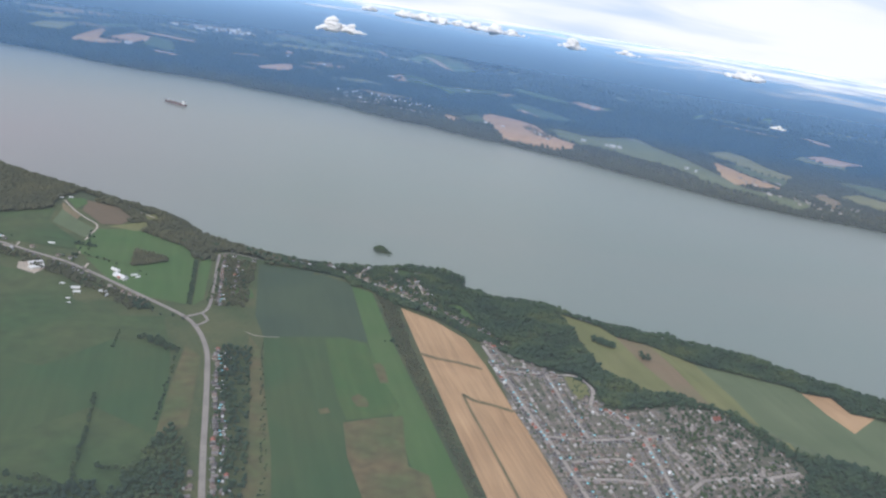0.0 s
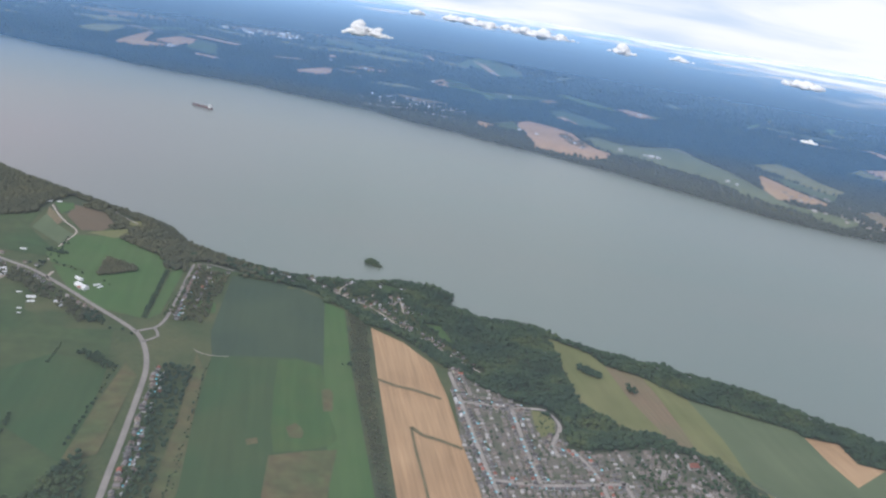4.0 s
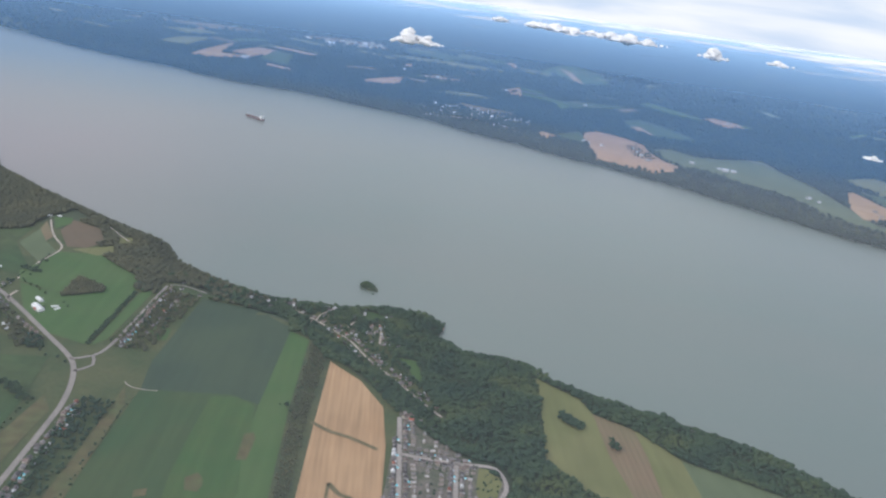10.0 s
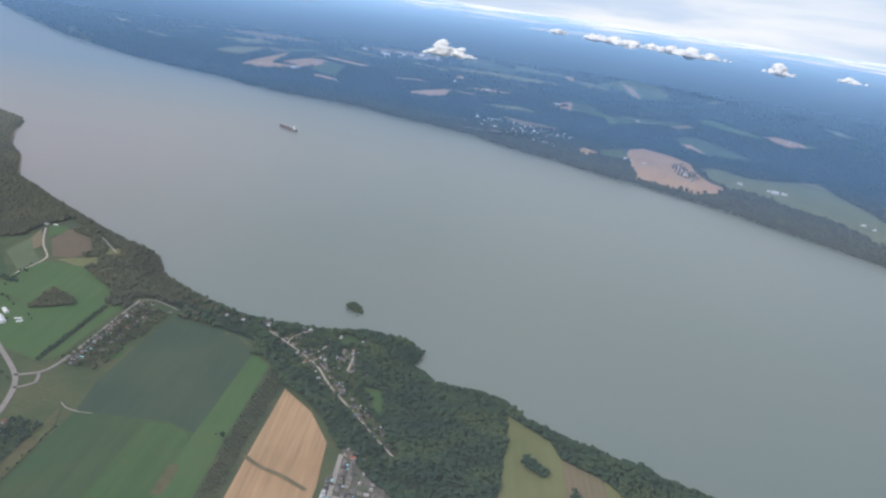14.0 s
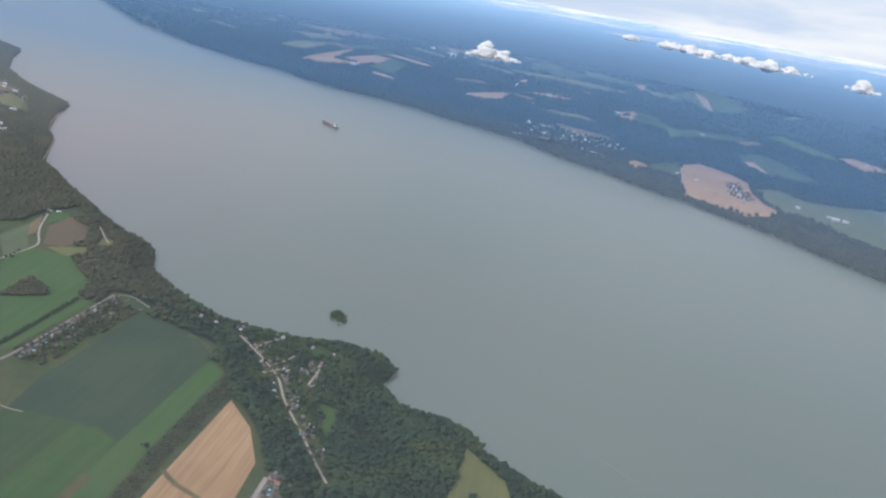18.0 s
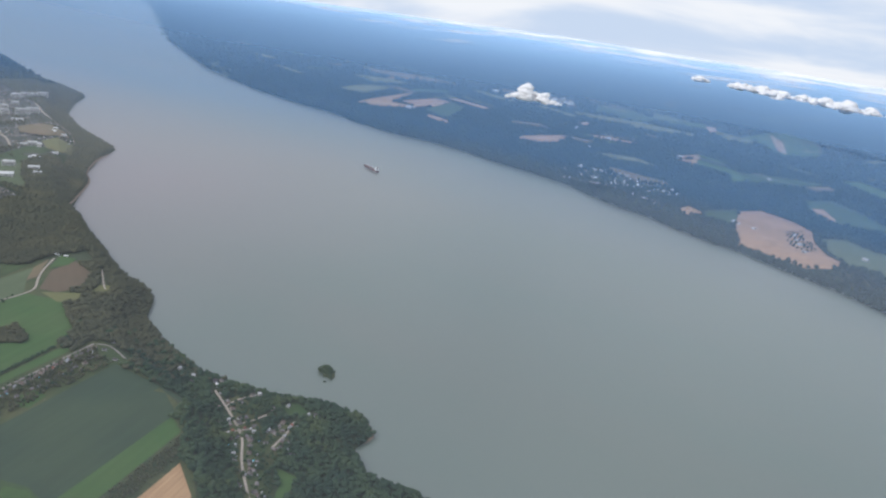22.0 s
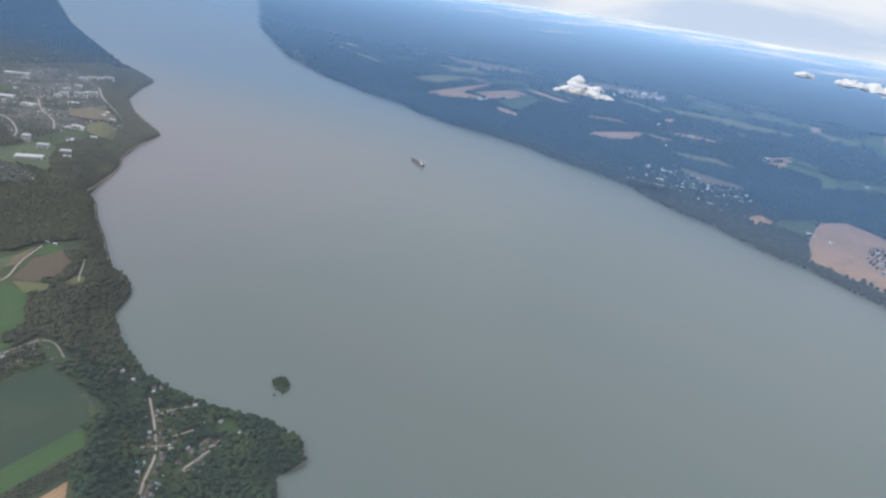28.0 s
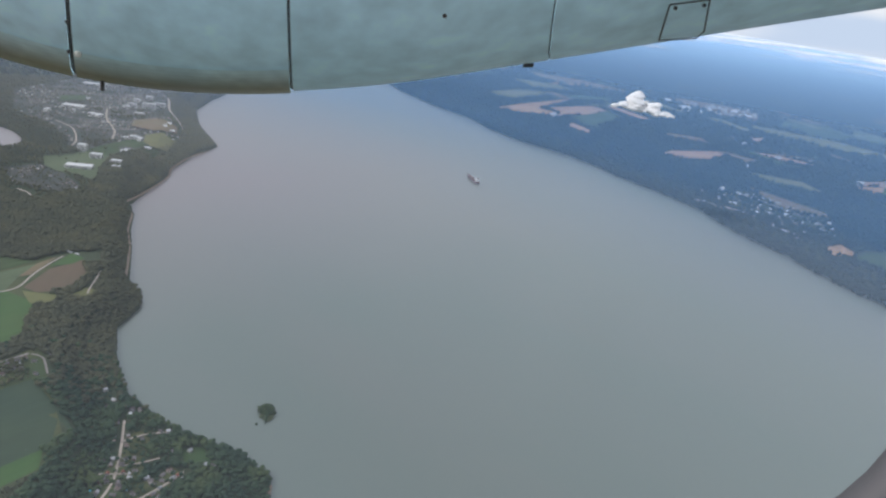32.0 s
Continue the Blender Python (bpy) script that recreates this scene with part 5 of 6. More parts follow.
crop([(-661, 767), (-633, 753), (-605, 768), (-608, 798), (-641, 812), (-665, 796)], FALLOW, "bare brownish ground among town buildings", 0.5)
crop([(-813, 730), (-779, 718), (-780, 751), (-810, 762)], GRASS, "green field at the town edge", 0.5)
crop([(-516, 722), (-505, 724), (-532, 748), (-540, 736)], GRASS, "small green lawn by a town street", 0.5)
strip("street", [(-840, 884), (-782, 862), (-713, 834), (-667, 828), (-631, 816), (-598, 798), (-562, 775), (-531, 745), (-502, 722)], 2.8, GRAVEL, "pale road curving through the town", lift=1.0)
strip("street", [(-730, 760), (-681, 742), (-633, 732), (-611, 726), (-582, 713)], 2.4, GRAVEL, "pale street in the town", lift=1.0)
strip("street", [(-561, 664), (-587, 677), (-638, 689), (-680, 684)], 2.0, GRAVEL, "pale street by a white hall", lift=1.0)
strip("street", [(-546, 763), (-505, 727), (-476, 700), (-456, 676)], 2.0, GRAVEL, "pale street along the wooded bank", lift=1.05)
strip("street", [(-529, 712), (-516, 718), (-511, 728)], 1.6, GRAVEL, "short pale street between town halls", lift=1.1)
strip("street", [(-430, 578), (-425, 580), (-412, 583), (-390, 579)], 1.8, GRAVEL, "pale crescent road in the woods", lift=0.9)
for k in range(7):
    strip("street", [(-655 - k * 38, 690 + k * 9), (-620 - k * 38, 745 + k * 12), (-640 - k * 34, 790 + k * 10)], 1.5, STREET, "grey residential street of a riverside town", lift=0.9 + 0.02 * k)


def block(w, d, h, label):
    """A flat-roofed building with a parapet and bands of windows."""
    root = new("building")
    bm = bmesh.new()
    box(bm, 0, 0, -0.4, w, d, h + 0.4)
    shell = part("wall", bm, CONCRETE, root)
    bm = bmesh.new()
    box(bm, 0, 0, h, w - 0.5, d - 0.5, 0.12)
    part("roof", bm, BARN_ROOF, root, "pale flat roof")
    for s in (-1, 1):
        bm = bmesh.new()
        box(bm, 0, s * (d / 2 - 0.12), h, w, 0.24, 0.35)
        part("parapet", bm, CONCRETE, root)
    k = max(1, int(h / 1.0))
    for i in range(k):
        bm = bmesh.new()
        box(bm, 0, -d / 2, 0.35 + i, w * 0.9, 0.06, 0.42)
        part("window_band", bm, GLASS, shell)
        bm = bmesh.new()
        box(bm, w / 2, 0, 0.35 + i, 0.06, d * 0.85, 0.42)
        part("window_band", bm, GLASS, shell)
    return tagged(root, label, "building", "town buildings")


TOWER, HALL = block(8, 6, 7.5, "white concrete block with bands of windows"), block(24, 9, 2.6, "long low white hall with a flat roof")
SLAB, LOW = block(16, 5, 7, "pale slab of town apartments with window bands"), block(11, 6, 4.2, "white institutional building with a flat roof")
for ob, x, y, turn, size in ((TOWER, -541, 668, 50, 0.95), (TOWER, -545, 671, 50, 0.75), (LOW, -512, 672, 50, 1.0), (HALL, -482, 646, 55, 1.0), (LOW, -486, 682, 50, 0.9), (LOW, -470, 676, 50, 0.7), (HALL, -528, 708, 50, 0.5), (HALL, -532, 713, 50, 0.45), (LOW, -531, 731, 50, 0.7), (LOW, -577, 735, 50, 0.9), (HALL, -583, 731, 50, 0.5), (LOW, -571, 739, 140, 0.7)):
    stand(ob, None, x, y, turn, size, 0.3)
for ob, x, y, turn, size in ((HALL, -644, 798, 60, 0.6), (HALL, -615, 791, 50, 0.55), (HALL, -631, 786, 55, 0.7), (HALL, -634, 774, 55, 0.55), (SLAB, -728, 812, 55, 1.0), (SLAB, -733, 828, 55, 0.9), (SLAB, -740, 795, 55, 0.75), (LOW, -737, 786, 55, 0.8), (SLAB, -830, 877, 55, 0.9), (SLAB, -829, 885, 55, 0.8), (SLAB, -828, 899, 55, 0.9), (LOW, -838, 866, 55, 1.0), (HALL, -700, 790, 50, 0.6),
                              (LOW, -694, 731, 35, 1.0), (LOW, -688, 736, 120, 0.9), (HALL, -749, 726, 45, 1.1), (LOW, -730, 690, 130, 0.8), (HALL, -800, 754, 45, 0.7), (HALL, -895, 796, 55, 0.9), (TOWER, -720, 716, 40, 0.5), (TOWER, -858, 798, 40, 1.0), (LOW, -775, 815, 55, 0.8), (LOW, -790, 838, 55, 0.8)):
    stand(ob, None, x, y, turn, size, 0.3)
q = grid(-960, -410, 575, 920, 5.0, 0.35)
plots = (inside(OLD_TOWN, q[:, 0], q[:, 1]) | inside(SOUTH_TOWN, q[:, 0], q[:, 1])) & off_roads(q, 1.6) & off_fields(q, GROVES + FIELDS + [CAMPUS, GREEN])
patchy = np.array([noise.noise(Vector((c[0] * 0.022, c[1] * 0.022, 3.0))) for c in q])
plots &= rng.random(len(q)) < np.clip(0.22 + patchy * 1.0, 0.05, 0.5)
joined(q[plots], "rows of small houses in a riverside town", size=(0.8, 1.25), roof=mixed("town_roofs", [(0.08, 0.08, 0.085), (0.13, 0.11, 0.105), (0.2, 0.19, 0.19), (0.38, 0.37, 0.37), (0.1, 0.1, 0.11)]))
g2 = grid(-1000, -380, 540, 980, 3.6)
lawns = sum(inside(r, g2[:, 0], g2[:, 1]) for r in QUARTERS + [CAMPUS]) > 0
groves = sum(inside(r, g2[:, 0], g2[:, 1]) for r in GROVES) > 0
patchy = np.array([noise.noise(Vector((c[0] * 0.022, c[1] * 0.022, 3.0))) for c in g2])
share = np.where(lawns & ~groves, np.clip(0.46 - patchy * 0.6, 0.15, 0.8), 0.95)
share = np.where(inside(CAMPUS, g2[:, 0], g2[:, 1]) | inside(GREEN, g2[:, 0], g2[:, 1]), 0.05, share)
k2 = ~inside(POND, g2[:, 0], g2[:, 1]) & (inside(CITY, g2[:, 0], g2[:, 1])) & off_roads(g2, 4.0) & off_fields(g2, FIELDS[-8:]) & (rng.random(len(g2)) < share)
scatter("town_trees", g2[k2], rng.uniform(1.2, 2.1, k2.sum()) * np.where((lawns & ~groves)[k2], 0.6, 1.0), PLAIN, WEST_LEAF, "dark woods and trees round the quarters of a town", "trees")

# ---- settlements across the river ----
FAR_ROOF = mixed("far_roofs", [(0.5, 0.5, 0.5), (0.3, 0.29, 0.29), (0.62, 0.62, 0.63), (0.22, 0.2, 0.2), (0.4, 0.4, 0.41)])
for k in range(6):
    off = np.array((6.0, 15.5)) * k
    pts = smooth_line([(-196 + off[0], 1258 + off[1]), (-120 + off[0], 1244 + off[1]), (-44 + off[0], 1218 + off[1])], 1.0)
    if k % 2 == 0:
        strip("street", pts[::12], 2.6, STREET, "pale street of a far riverside village", lift=1.6)
    q = pts[::7] + rng.normal(0, 1.6, (len(pts[::7]), 2))
    q = q[(rng.random(len(q)) < 0.6) & (beyond(FAR_SHORE, q[:, 0], q[:, 1]) > 16)]
    joined(q, "row of small houses of a far village", size=(1.1, 2.1), roof=FAR_ROOF)
strip("street", [(-330, 1334), (-270, 1314), (-215, 1304), (-196, 1276)], 2.4, STREET, "pale far road behind the shore", lift=1.6)
strip("road", [(-250, 1480), (-130, 1450), (20, 1415), (180, 1340), (330, 1250), (470, 1150)], 2.4, STREET, "faint pale road through the far plain", lift=1.9)
strip("road", [(-640, 1760), (-420, 1690), (-200, 1640), (60, 1560), (300, 1470)], 2.6, STREET, "faint pale road in the distance", lift=1.9)
line = smooth_line([(-330, 1330), (-270, 1310), (-215, 1300)], 7.0)
joined(line, "row of small far houses along a shore road", size=(1.3, 2.2), roof=FAR_ROOF)
g = grid(-700, -470, 1790, 2040, 22.0)
joined(g[inside([(-677, 1906), (-549, 2032), (-479, 1951), (-577, 1799)], g[:, 0], g[:, 1])], "pale roofs of a distant town", size=(3.0, 5.5), roof=FAR_ROOF)
g = grid(400, 560, 970, 1110, 14.0)
joined(g[inside(FAR_TOWN_EAST, g[:, 0], g[:, 1])], "scattered far farmsteads by the shore", size=(1.4, 2.4))
FARM = house(4.5, 3.2, 1.4, 0.9, W_, R_tin, "large white far farm building with a tin roof", group="far farms", kind_="farm_building", details=False)
for x, y, s in ((119, 1223, 1.1), (132, 1186, 1.2), (142, 1159, 1.0), (78, 1207, 1.0), (126, 1204, 1.0), (198, 1194, 1.3), (239, 1178, 1.8), (250, 1182, 1.4), (232, 1186, 1.0), (52, 1218, 1.0), (60, 1212, 0.8), (-585, 1443, 3.2), (-588, 1836, 4.5), (-266, 1600, 2.0), (-130, 1577, 2.0), (-190, 1311, 1.6), (-250, 1480, 1.5), (-345, 1640, 2.0), (20, 1560, 1.4), (270, 1620, 1.6), (330, 1100, 1.2), (340, 1090, 1.0)):
    stand(FARM, None, x, y, rng.uniform(0, 180), s, 1.0)
g = grid(100, 160, 1140, 1262, 4.6)
g = g[inside([(108, 1232), (120, 1254), (134, 1225), (152, 1174), (141, 1148), (122, 1176)], g[:, 0], g[:, 1]) & (rng.random(len(g)) < 0.62)]
scatter("farm_trees", g, rng.uniform(1.2, 2.0, len(g)), PLAIN, FAR_LEAF, "dark trees round a far farm", "trees", lift=0.8)


# ---- the ship and the islet ----
def ship():
    root = new("ship")
    bm = bmesh.new()
    length, beam = 26.0, 4.0
    rings = []
    for k in range(13):
        s = k / 12
        w = beam / 2 * min(1, (1 - s) * 5 + 0.05, s * 9 + 0.7)
        x = (s - 0.5) * length
        rings.append([bm.verts.new(c) for c in ((x, -w, 1.9 + 0.4 * (s > 0.9)), (x, -w * 0.92, -0.3), (x, w * 0.92, -0.3), (x, w, 1.9 + 0.4 * (s > 0.9)))])
    for a_, b_ in zip(rings, rings[1:]):
        for i in range(4):
            bm.faces.new([a_[i], a_[(i + 1) % 4], b_[(i + 1) % 4], b_[i]])
    bm.faces.new(rings[0])
    bm.faces.new(rings[-1][::-1])
    bmesh.ops.recalc_face_normals(bm, faces=bm.faces[:])
    part("hull", bm, HULL, root, "dark red steel hull")
    bm = bmesh.new()
    for k in range(6):
        box(bm, -6.0 + k * 2.9, 0, 1.9, 2.3, 2.8, 0.4)
    part("hatch_covers", bm, DECK, root)
    for w, d, h, x, z, nm in ((2.4, 3.6, 2.2, -10.4, 1.9, "deckhouse"), (1.6, 3.9, 0.9, -10.2, 4.1, "bridge")):
        bm = bmesh.new()
        box(bm, x, 0, z, w, d, h)
        cabin = part(nm, bm, WHITE, root, "white painted " + nm)
        bm = bmesh.new()
        box(bm, x + w / 2, 0, z + h * 0.5, 0.06, d * 0.85, 0.3)
        part("window_band", bm, GLASS, cabin)
    bm = bmesh.new()
    bmesh.ops.create_cone(bm, segments=10, radius1=0.5, radius2=0.4, depth=1.8, cap_ends=True, matrix=Matrix.Translation((-11.6, 0, 4.8)))
    part("funnel", bm, HULL, root, "dark funnel")
    for x in (-3.2, 2.6, 8.4):
        bm = bmesh.new()
        box(bm, x, 0, 2.2, 0.25, 0.25, 2.0)
        part("mast", bm, WHITE, root)
    return tagged(root, "cargo ship with dark red hull and white bridge", "ship")


ship().matrix_basis = pose(-357, 1046, 0.0, 0, 0, 158) @ Matrix.Diagonal((1.35, 1.2, 1.2, 1))


def islet():
    bm = bmesh.new()
    bmesh.ops.create_icosphere(bm, subdivisions=4, radius=1.0)
    for v in bm.verts:
        v.co = Vector((v.co.x * 7.2, v.co.y * 4.0, v.co.z * 1.1)) * (1 + 0.35 * noise.noise(v.co * 2.1))
    bmesh.ops.bisect_plane(bm, geom=bm.verts[:] + bm.edges[:] + bm.faces[:], plane_co=(0, 0, -0.4), plane_no=(0, 0, -1), clear_outer=True)
    ob = part("islet", bm, SCRUB)
    ob.matrix_basis = pose(-31, 595, 0.0, 0, 0, -38)
    return tagged(ob, "small rocky islet in the river near the cape", "islet", kind="structure")


islet()
q = []
for k in range(74):
    a_, r_ = rng.uniform(0, 6.28), math.sqrt(rng.uniform(0, 1))
    q.append((-33.2 + r_ * 5.9 * math.cos(a_) * (1 + 0.12 * math.sin(3 * a_)), 595.8 + r_ * 4.7 * math.sin(a_)))
q += [(-29 + k * 0.8, 593.5 - k * 0.62) for k in range(9)]
q = np.array(q)
rim = np.hypot((q[:74, 0] + 33.2) / 5.9, (q[:74, 1] - 595.8) / 4.7)
sz = np.concatenate([(1.75 - 1.1 * rim) * rng.uniform(0.75, 1.15, 74), np.linspace(0.95, 0.3, 9)])
vs = scatter("islet_trees", q, sz, RICH, LEAF, "dense dark green trees covering a small islet", "trees")
vs.location.z = 2.7

# ---- clouds ----


def cloud_material(name, dense):
    m = bpy.data.materials.new(name)
    m.use_nodes = True
    tree = m.node_tree
    tree.nodes.clear()
    add = tree.nodes.new
    geo, puff, level, clear, white, mix, out = (add(k) for k in ("ShaderNodeNewGeometry", "ShaderNodeTexNoise", "ShaderNodeMapRange", "ShaderNodeBsdfTransparent", "ShaderNodeBsdfDiffuse", "ShaderNodeMixShader", "ShaderNodeOutputMaterial"))
    glow, both = add("ShaderNodeBsdfTranslucent"), add("ShaderNodeMixShader")
    link(tree, geo, "Position", puff, "Vector")
    puff.inputs["Scale"].default_value, puff.inputs["Detail"].default_value = dense[0], 6.0
    level.inputs[1].default_value, level.inputs[2].default_value = dense[1], dense[2]
    level.inputs[4].default_value = dense[3]
    link(tree, puff, 0, level, 0)
    white.inputs[0].default_value = glow.inputs[0].default_value = (0.96, 0.965, 0.97, 1)
    both.inputs[0].default_value = 0.5
    link(tree, white, 0, both, 1)
    link(tree, glow, 0, both, 2)
    link(tree, level, 0, mix, 0)
    link(tree, clear, 0, mix, 1)
    link(tree, both, 0, mix, 2)
    link(tree, mix, 0, out, 0)
    return m


PUFF = bpy.data.materials.new("cumulus")
PUFF.use_nodes = True
soft_white, glow_white, blend_white = (PUFF.node_tree.nodes.new(k) for k in ("ShaderNodeBsdfDiffuse", "ShaderNodeBsdfTranslucent", "ShaderNodeMixShader"))
soft_white.inputs[0].default_value = glow_white.inputs[0].default_value = (0.97, 0.97, 0.98, 1)
blend_white.inputs[0].default_value = 0.45
link(PUFF.node_tree, soft_white, 0, blend_white, 1)
link(PUFF.node_tree, glow_white, 0, blend_white, 2)
link(PUFF.node_tree, blend_white, 0, PUFF.node_tree.nodes["Material Output"], 0)


def deck_material():
    """Cloud cover that closes with the distance."""
    m = cloud_material("cloud_deck", (0.0028, 0.0, 1.0, 1.0))
    tree = m.node_tree
    add = tree.nodes.new
    by = {n.bl_idname: n for n in tree.nodes}
    split, edge, sum_, cut = add("ShaderNodeSeparateXYZ"), add("ShaderNodeMapRange"), add("ShaderNodeMath"), add("ShaderNodeMapRange")
    link(tree, by["ShaderNodeNewGeometry"], "Position", split, 0)
    edge.inputs[1].default_value, edge.inputs[2].default_value = 2700.0, 4800.0
    edge.inputs[3].default_value, edge.inputs[4].default_value = -0.28, 0.16
    east = add("ShaderNodeMapRange")
    east.inputs[1].default_value, east.inputs[2].default_value = 500.0, 1300.0
    east.inputs[4].default_value = 1050.0
    link(tree, split, 0, east, 0)
    shift = add("ShaderNodeMath")
    link(tree, split, 1, shift, 0)
    link(tree, east, 0, shift, 1)
    link(tree, shift, 0, edge, 0)
    sum_.operation = "ADD"
    link(tree, by["ShaderNodeTexNoise"], 0, sum_, 0)
    link(tree, edge, 0, sum_, 1)
    cut.interpolation_type = "SMOOTHSTEP"
    cut.inputs[1].default_value, cut.inputs[2].default_value = 0.36, 0.86
    cut.inputs[4].default_value = 0.9
    for n in tree.nodes:
        if n.bl_idname == "ShaderNodeMixShader" and not n.inputs[0].is_linked:
            n.inputs[0].default_value = 0.06
    link(tree, sum_, 0, cut, 0)
    for n in tree.nodes:
        if n.bl_idname == "ShaderNodeOutputMaterial":
            link(tree, cut, 0, n.inputs[0].links[0].from_node, 0)
    return m


def cumulus(x, y, z, wide, deep, tall, seed, count=16, label="small white cumulus cloud with a ragged top"):
    """Overlapping billows, broad and flat below, smaller on top, each with fine lumps."""
    r = np.random.default_rng(seed)
    vs, fs, at = [], [], 0
    for k in range(count * 3):
        a_, q_ = r.uniform(0, 6.28), r.uniform(0, 1) ** 0.8
        s = r.uniform(0.05, 0.15) * (1.25 - 0.8 * q_)
        v, f = BILLOWS[int(r.integers(len(BILLOWS)))]
        t_ = r.uniform(0, 6.28)
        v = np.column_stack([v[:, 0] * math.cos(t_) - v[:, 1] * math.sin(t_), v[:, 0] * math.sin(t_) + v[:, 1] * math.cos(t_), v[:, 2]])
        lobe = 1 + 0.45 * math.sin(a_ * 2 + seed) + 0.2 * math.sin(a_ * 5 + seed)
        v = v * (s * wide, s * wide, s * wide * 0.55) + (q_ * lobe * math.cos(a_) * wide * 0.44, q_ * lobe * math.sin(a_) * deep * 0.44, tall * (1 - q_) ** 1.5 * r.uniform(0.0, 0.7))
        vs.append(v)
        fs.append(f + at)
        at += len(v)
    ob = mesh_object("cloud", np.vstack(vs) + (x, y, z), np.vstack(fs), PUFF, True)
    return tagged(ob, label, "cloud", kind="stuff")


def billow(seed):
    bm = bmesh.new()
    bmesh.ops.create_icosphere(bm, subdivisions=2, radius=1.0)
    for v in bm.verts:
        d = Vector((seed * 3.7, 0, 0))
        v.co *= 1 + 0.5 * noise.noise(v.co * 1.1 + d) + 0.14 * noise.noise(v.co * 2.7 + d)
    vs, fs = np.array([v.co[:] for v in bm.verts]), np.array([[v.index for v in f.verts] for f in bm.faces])
    bm.free()
    return vs, fs


BILLOWS = [billow(k) for k in range(5)]
cumulus(-166, 1066, 124, 42, 28, 26, 6, 40)
cumulus(-142, 1062, 124, 34, 24, 12, 13, 10, "thin wisp of cloud beside a cumulus")
for k in range(7):
    cumulus(-150 + k * 42, 1978 + 14 * math.sin(k * 2.1) - k * 13, 113, 74 + 20 * math.sin(k * 1.7), 46, 15, 50 + k * 41, 11, "cumulus cloud in a ragged white row")
cumulus(229, 1816, 111, 74, 44, 20, 400, 10)
cumulus(360, 1880, 111, 56, 38, 10, 450, 8)
cumulus(-60, 1900, 110, 30, 24, 5, 480, 6)
cumulus(286, 713, 127, 16, 12, 4, 500, 6, "thin scrap of white cloud")
cumulus(-240, 1990, 114, 60, 44, 12, 640, 8)
cumulus(560, 1640, 114, 90, 60, 8, 720, 10)
bank = tagged(mesh_object("cloud_deck", [(-5000, 1800, 28.6), (5000, 1800, 28.6), (5000, 5000, 28.6), (-5000, 5000, 28.6)], [(0, 1, 2, 3)], deck_material()), "broken white cloud deck reaching the horizon", "clouds", kind="structure")

# ---- the aircraft's engine nacelle and cabin window, where they stand at the end of the flight ----
PAINT = material("pale_blue_aircraft_paint", (0.7, 0.9, 0.97), (0.64, 0.85, 0.93), 18.0, 2.0, rough=0.35, spec=0.5)
RUBBER = material("black_rubber", (0.1, 0.095, 0.1), (0.13, 0.12, 0.125), 60.0, 9.0, rough=0.6)
PLASTIC = material("cream_cabin_plastic", (0.62, 0.58, 0.5), (0.56, 0.52, 0.45), 60.0, 9.0, rough=0.5)
SEAM = material("dark_panel_seam", (0.05, 0.05, 0.055), (0.09, 0.075, 0.06), 40.0, 9.0, rough=0.7)
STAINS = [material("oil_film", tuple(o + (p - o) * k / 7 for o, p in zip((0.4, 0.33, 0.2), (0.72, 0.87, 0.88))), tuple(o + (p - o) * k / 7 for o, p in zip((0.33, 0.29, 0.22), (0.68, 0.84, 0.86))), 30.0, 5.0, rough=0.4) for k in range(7)]


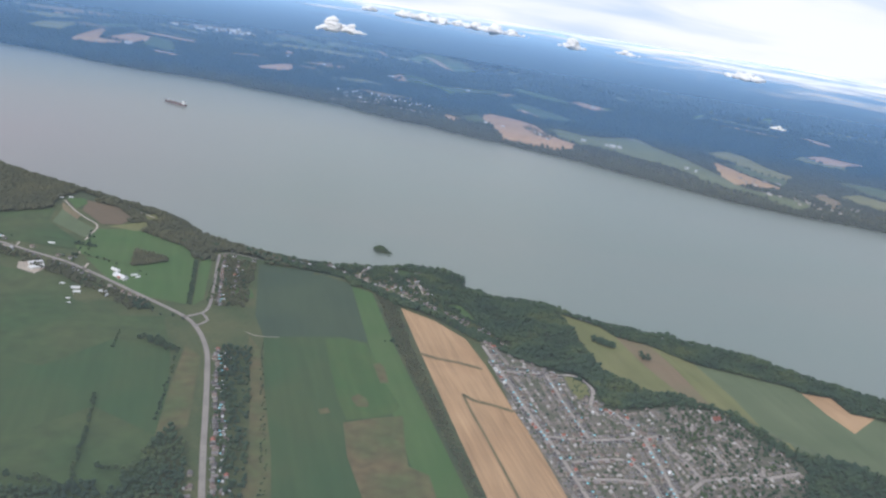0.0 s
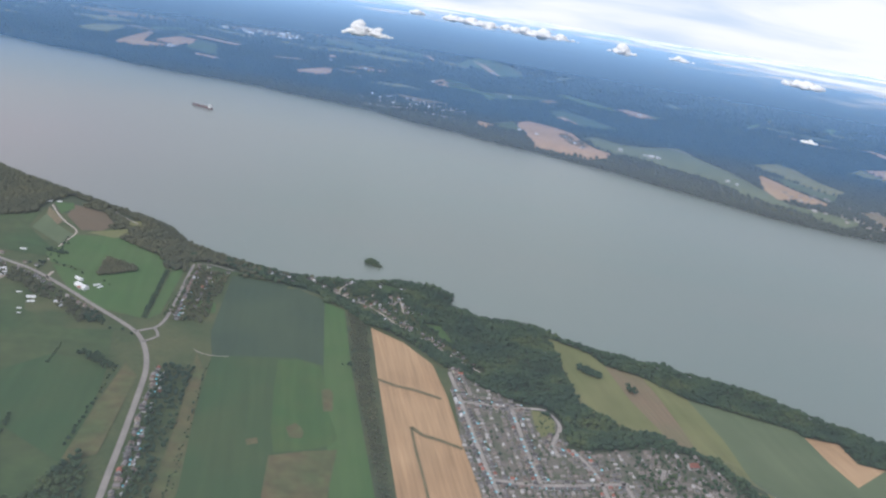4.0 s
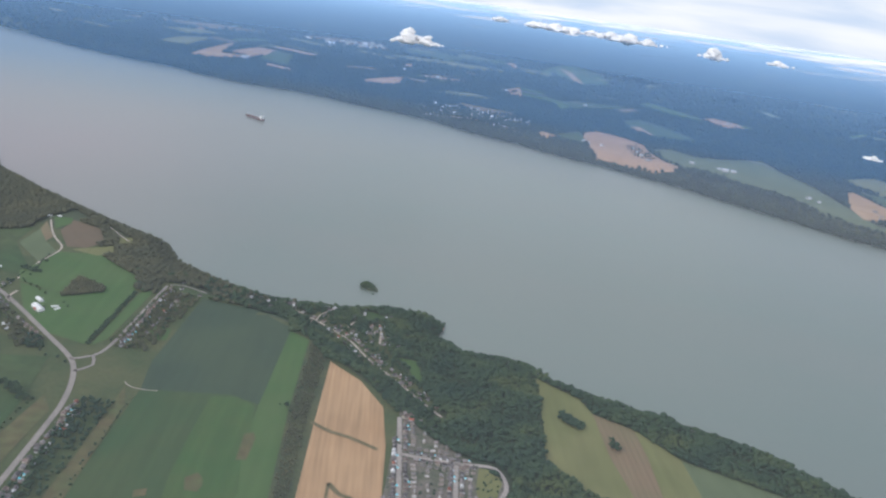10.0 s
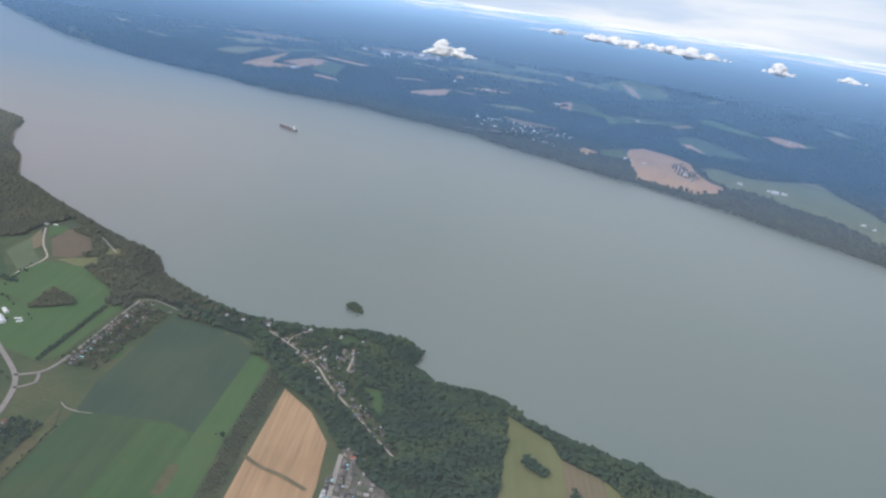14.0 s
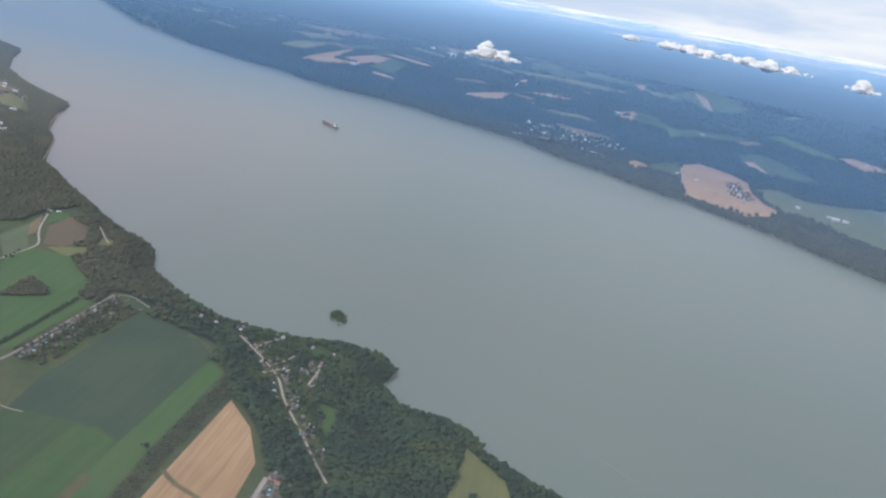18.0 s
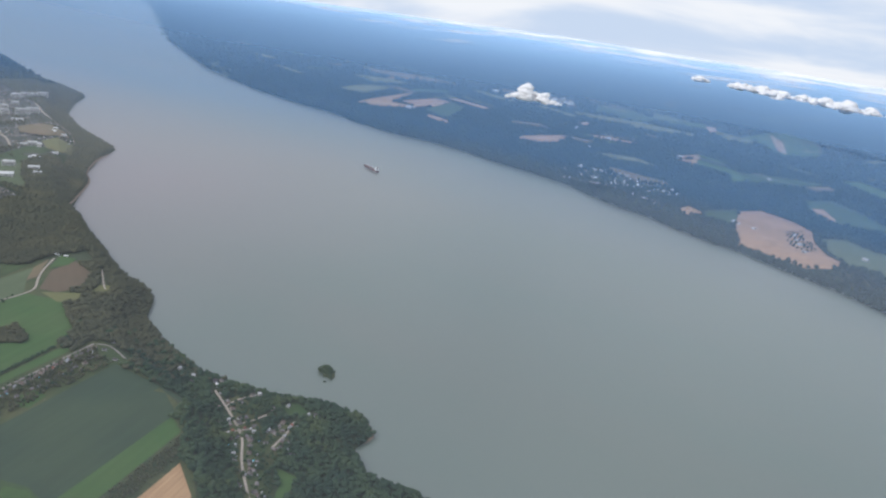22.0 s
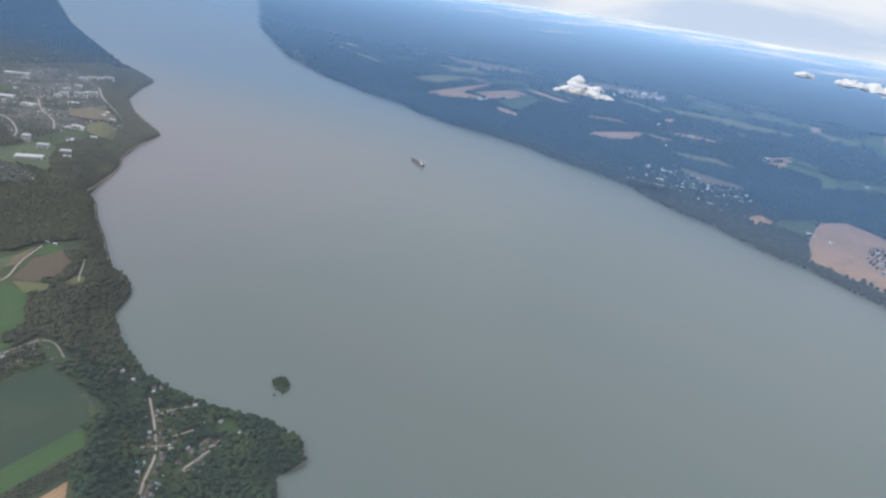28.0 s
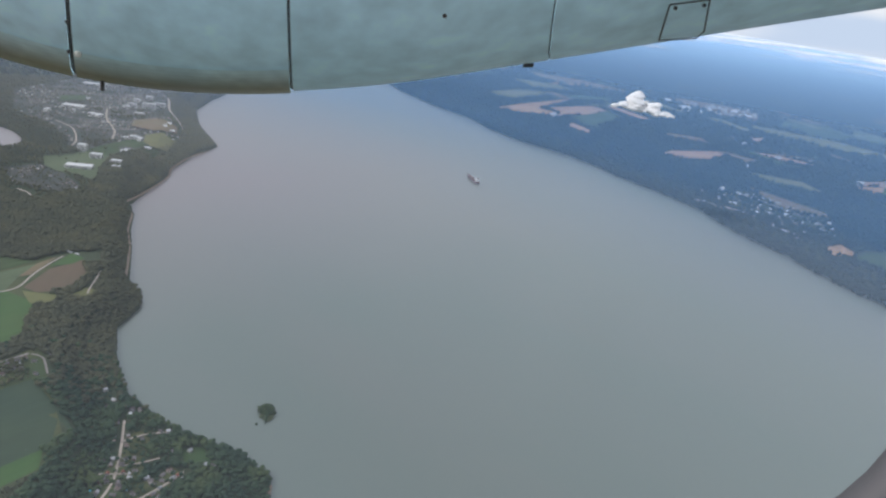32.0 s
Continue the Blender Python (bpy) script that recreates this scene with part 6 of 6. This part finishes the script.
def nacelle(eye):
    """A long tapering cowl, round in section, with seams, an access door, a drain stub and oil stains under it."""
    root = new("engine_nacelle")
    root.matrix_basis = eye
    away, per = 1.4, 1.4 / 1426.0

    def belly(s):
        a, b = max(0.0, s - 430), max(0.0, 430 - s)
        return 163 - 0.00034 * b * b - (0.000215 * a * a if a < 360 else 0.000215 * 360 * 360 + 0.155 * (a - 360))

    def lean(s):
        return max(0.0, s - 518) * 0.078

    def ring(s, grow=0.0, k=28, lo=0.0, hi=1.0):
        a = math.atan((441 - belly(s - lean(s))) / 1426.0)
        r = 0.42 + grow
        up = (0.42 + away * math.sin(a)) / math.cos(a)
        out = []
        for i in range(k + 1):
            q = radians(-150 + 300 * (lo + (hi - lo) * i / k)) - math.pi / 2
            low = min(1.0, max(0.0, (-math.sin(q) - 0.6) / 0.4))
            out.append(((s - lean(s) * low - 784) / 1426.0 * (away - 0.9 * r * math.cos(q)), up + r * math.sin(q), -away + r * math.cos(q)))
        return out

    def skin(name, s0, s1, mat, label="", grow=0.0, step=40.0, lo=0.0, hi=1.0):
        bm = bmesh.new()
        n_ = max(2, int((s1 - s0) / step))
        rows_ = [[bm.verts.new(c) for c in ring(s0 + (s1 - s0) * i / n_, grow, 28, lo, hi)] for i in range(n_ + 1)]
        for a, b in zip(rows_, rows_[1:]):
            for i in range(len(a) - 1):
                f = bm.faces.new([a[i], a[i + 1], b[i + 1], b[i]])
                f.smooth = True
        return part(name, bm, mat, root, label)

    for s0, s1 in ((-500, 126), (134, 513), (518, 1008), (1012, 2300)):
        skin("cowl_panel", s0, s1, PAINT)
    for s0, s1 in ((126, 134), (513, 518), (1008, 1012)):
        skin("seam", s0, s1, SEAM, "dark joint between cowl panels", -0.003, 4.0)
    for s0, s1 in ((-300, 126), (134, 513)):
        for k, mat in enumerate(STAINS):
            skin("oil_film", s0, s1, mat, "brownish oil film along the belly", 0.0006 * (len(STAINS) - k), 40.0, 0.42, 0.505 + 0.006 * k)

    def on_skin(s, y):
        """A spot of the cowl's near side."""
        a = math.atan((441 - belly(s - lean(s))) / 1426.0)
        up = (0.42 + away * math.sin(a)) / math.cos(a)
        d = Vector(((s - 784) / 1426.0, (441 - y) / 1426.0, -1))
        # nearest meeting of the line of sight with the round section
        A, B, C = d.y * d.y + 1, -2 * (d.y * up + away), up * up + away * away - 0.42 ** 2
        k = (-B - math.sqrt(max(0, B * B - 4 * A * C))) / (2 * A)
        p_ = d * k
        return p_ + Vector((0, p_.y - up, p_.z + away)) * (0.004 / 0.42)

    corners = [on_skin(x, y) for x, y in ((1185, 5), (1256, -4), (1246, 52), (1232, 64), (1166, 68))]
    bm = bmesh.new()
    for a, b in zip(corners, corners[1:] + corners[:1]):
        mid, along_ = (a + b) / 2, b - a
        m = Matrix.Translation(mid) @ along_.to_track_quat("X", "Z").to_matrix().to_4x4()
        bmesh.ops.create_cube(bm, size=1.0, matrix=m @ Matrix.Diagonal((along_.length, 0.0022, 0.002, 1)))
    part("access_door", bm, SEAM, root, "outlined access door")
    for x, y in ((1195, 11), (1246, 6), (120, 35), (122, 88), (787, 25)):
        bm = bmesh.new()
        bmesh.ops.create_uvsphere(bm, u_segments=8, v_segments=6, radius=0.0035, matrix=Matrix.Translation(on_skin(x, y)))
        part("screw", bm, SEAM, root)
    for x, y in ((138, 92),):
        bm = bmesh.new()
        bmesh.ops.create_uvsphere(bm, u_segments=8, v_segments=6, radius=0.006, matrix=Matrix.Translation(on_skin(x, y)))
        part("fastener", bm, PLASTIC, root, "bright fastener")
    for x, w, h, nm in ((181, 0.006, 0.022, "drain_stub"), (935, 0.018, 0.004, "bracket")):
        p_ = on_skin(x, belly(x) - 2)
        bm = bmesh.new()
        bmesh.ops.create_cube(bm, size=1.0, matrix=Matrix.Translation(p_ + Vector((0, -h * 0.3, 0))) @ Matrix.Diagonal((w, h, w, 1)))
        bmesh.ops.bevel(bm, geom=bm.edges[:], offset=0.001, segments=1, affect="EDGES")
        part(nm, bm, SEAM, root)
    return tagged(root, "pale blue aircraft engine nacelle with oil-stained belly", "nacelle", kind="structure")


def cabin_window(eye):
    """The rounded inner frame of a cabin window: a rubber gasket and a cream surround."""
    root = new("cabin_window")
    root.matrix_basis = eye
    away = 0.08
    per = away / 1426.0
    outline = []
    for cx, cy, a0 in ((1180, 480, 0), (100, 480, 90), (100, 0, 180), (1180, 0, 270)):
        for k in range(13):
            a = radians(a0 + 90 * k / 12)
            outline.append((cx, cy, math.cos(a), math.sin(a)))

    def band(name, sections, mat, label):
        bm = bmesh.new()
        loops = [[bm.verts.new(((cx + (500 + r) * c - 784) * per, (441 - cy - (500 + r) * s) * per, -away + z)) for r, z in sections] for cx, cy, c, s in outline]
        for a, b in zip(loops, loops[1:] + loops[:1]):
            for i in range(len(sections)):
                j = (i + 1) % len(sections)
                bm.faces.new([a[i], a[j], b[j], b[i]]).smooth = True
        part(name, bm, mat, root, label)

    band("gasket", [(0, 0), (8, 0.004), (34, 0.004), (42, 0), (36, -0.0006), (10, -0.0003)], RUBBER, "black rubber gasket")
    band("surround", [(42, 0.001), (60, 0.006), (330, 0.02), (340, 0.012), (60, -0.003)], PLASTIC, "cream plastic window surround")
    return tagged(root, "rounded cabin window frame of an airliner", "window", kind="structure")


last = look(*PATH[-1][1:])
nacelle(last)
cabin_window(last)
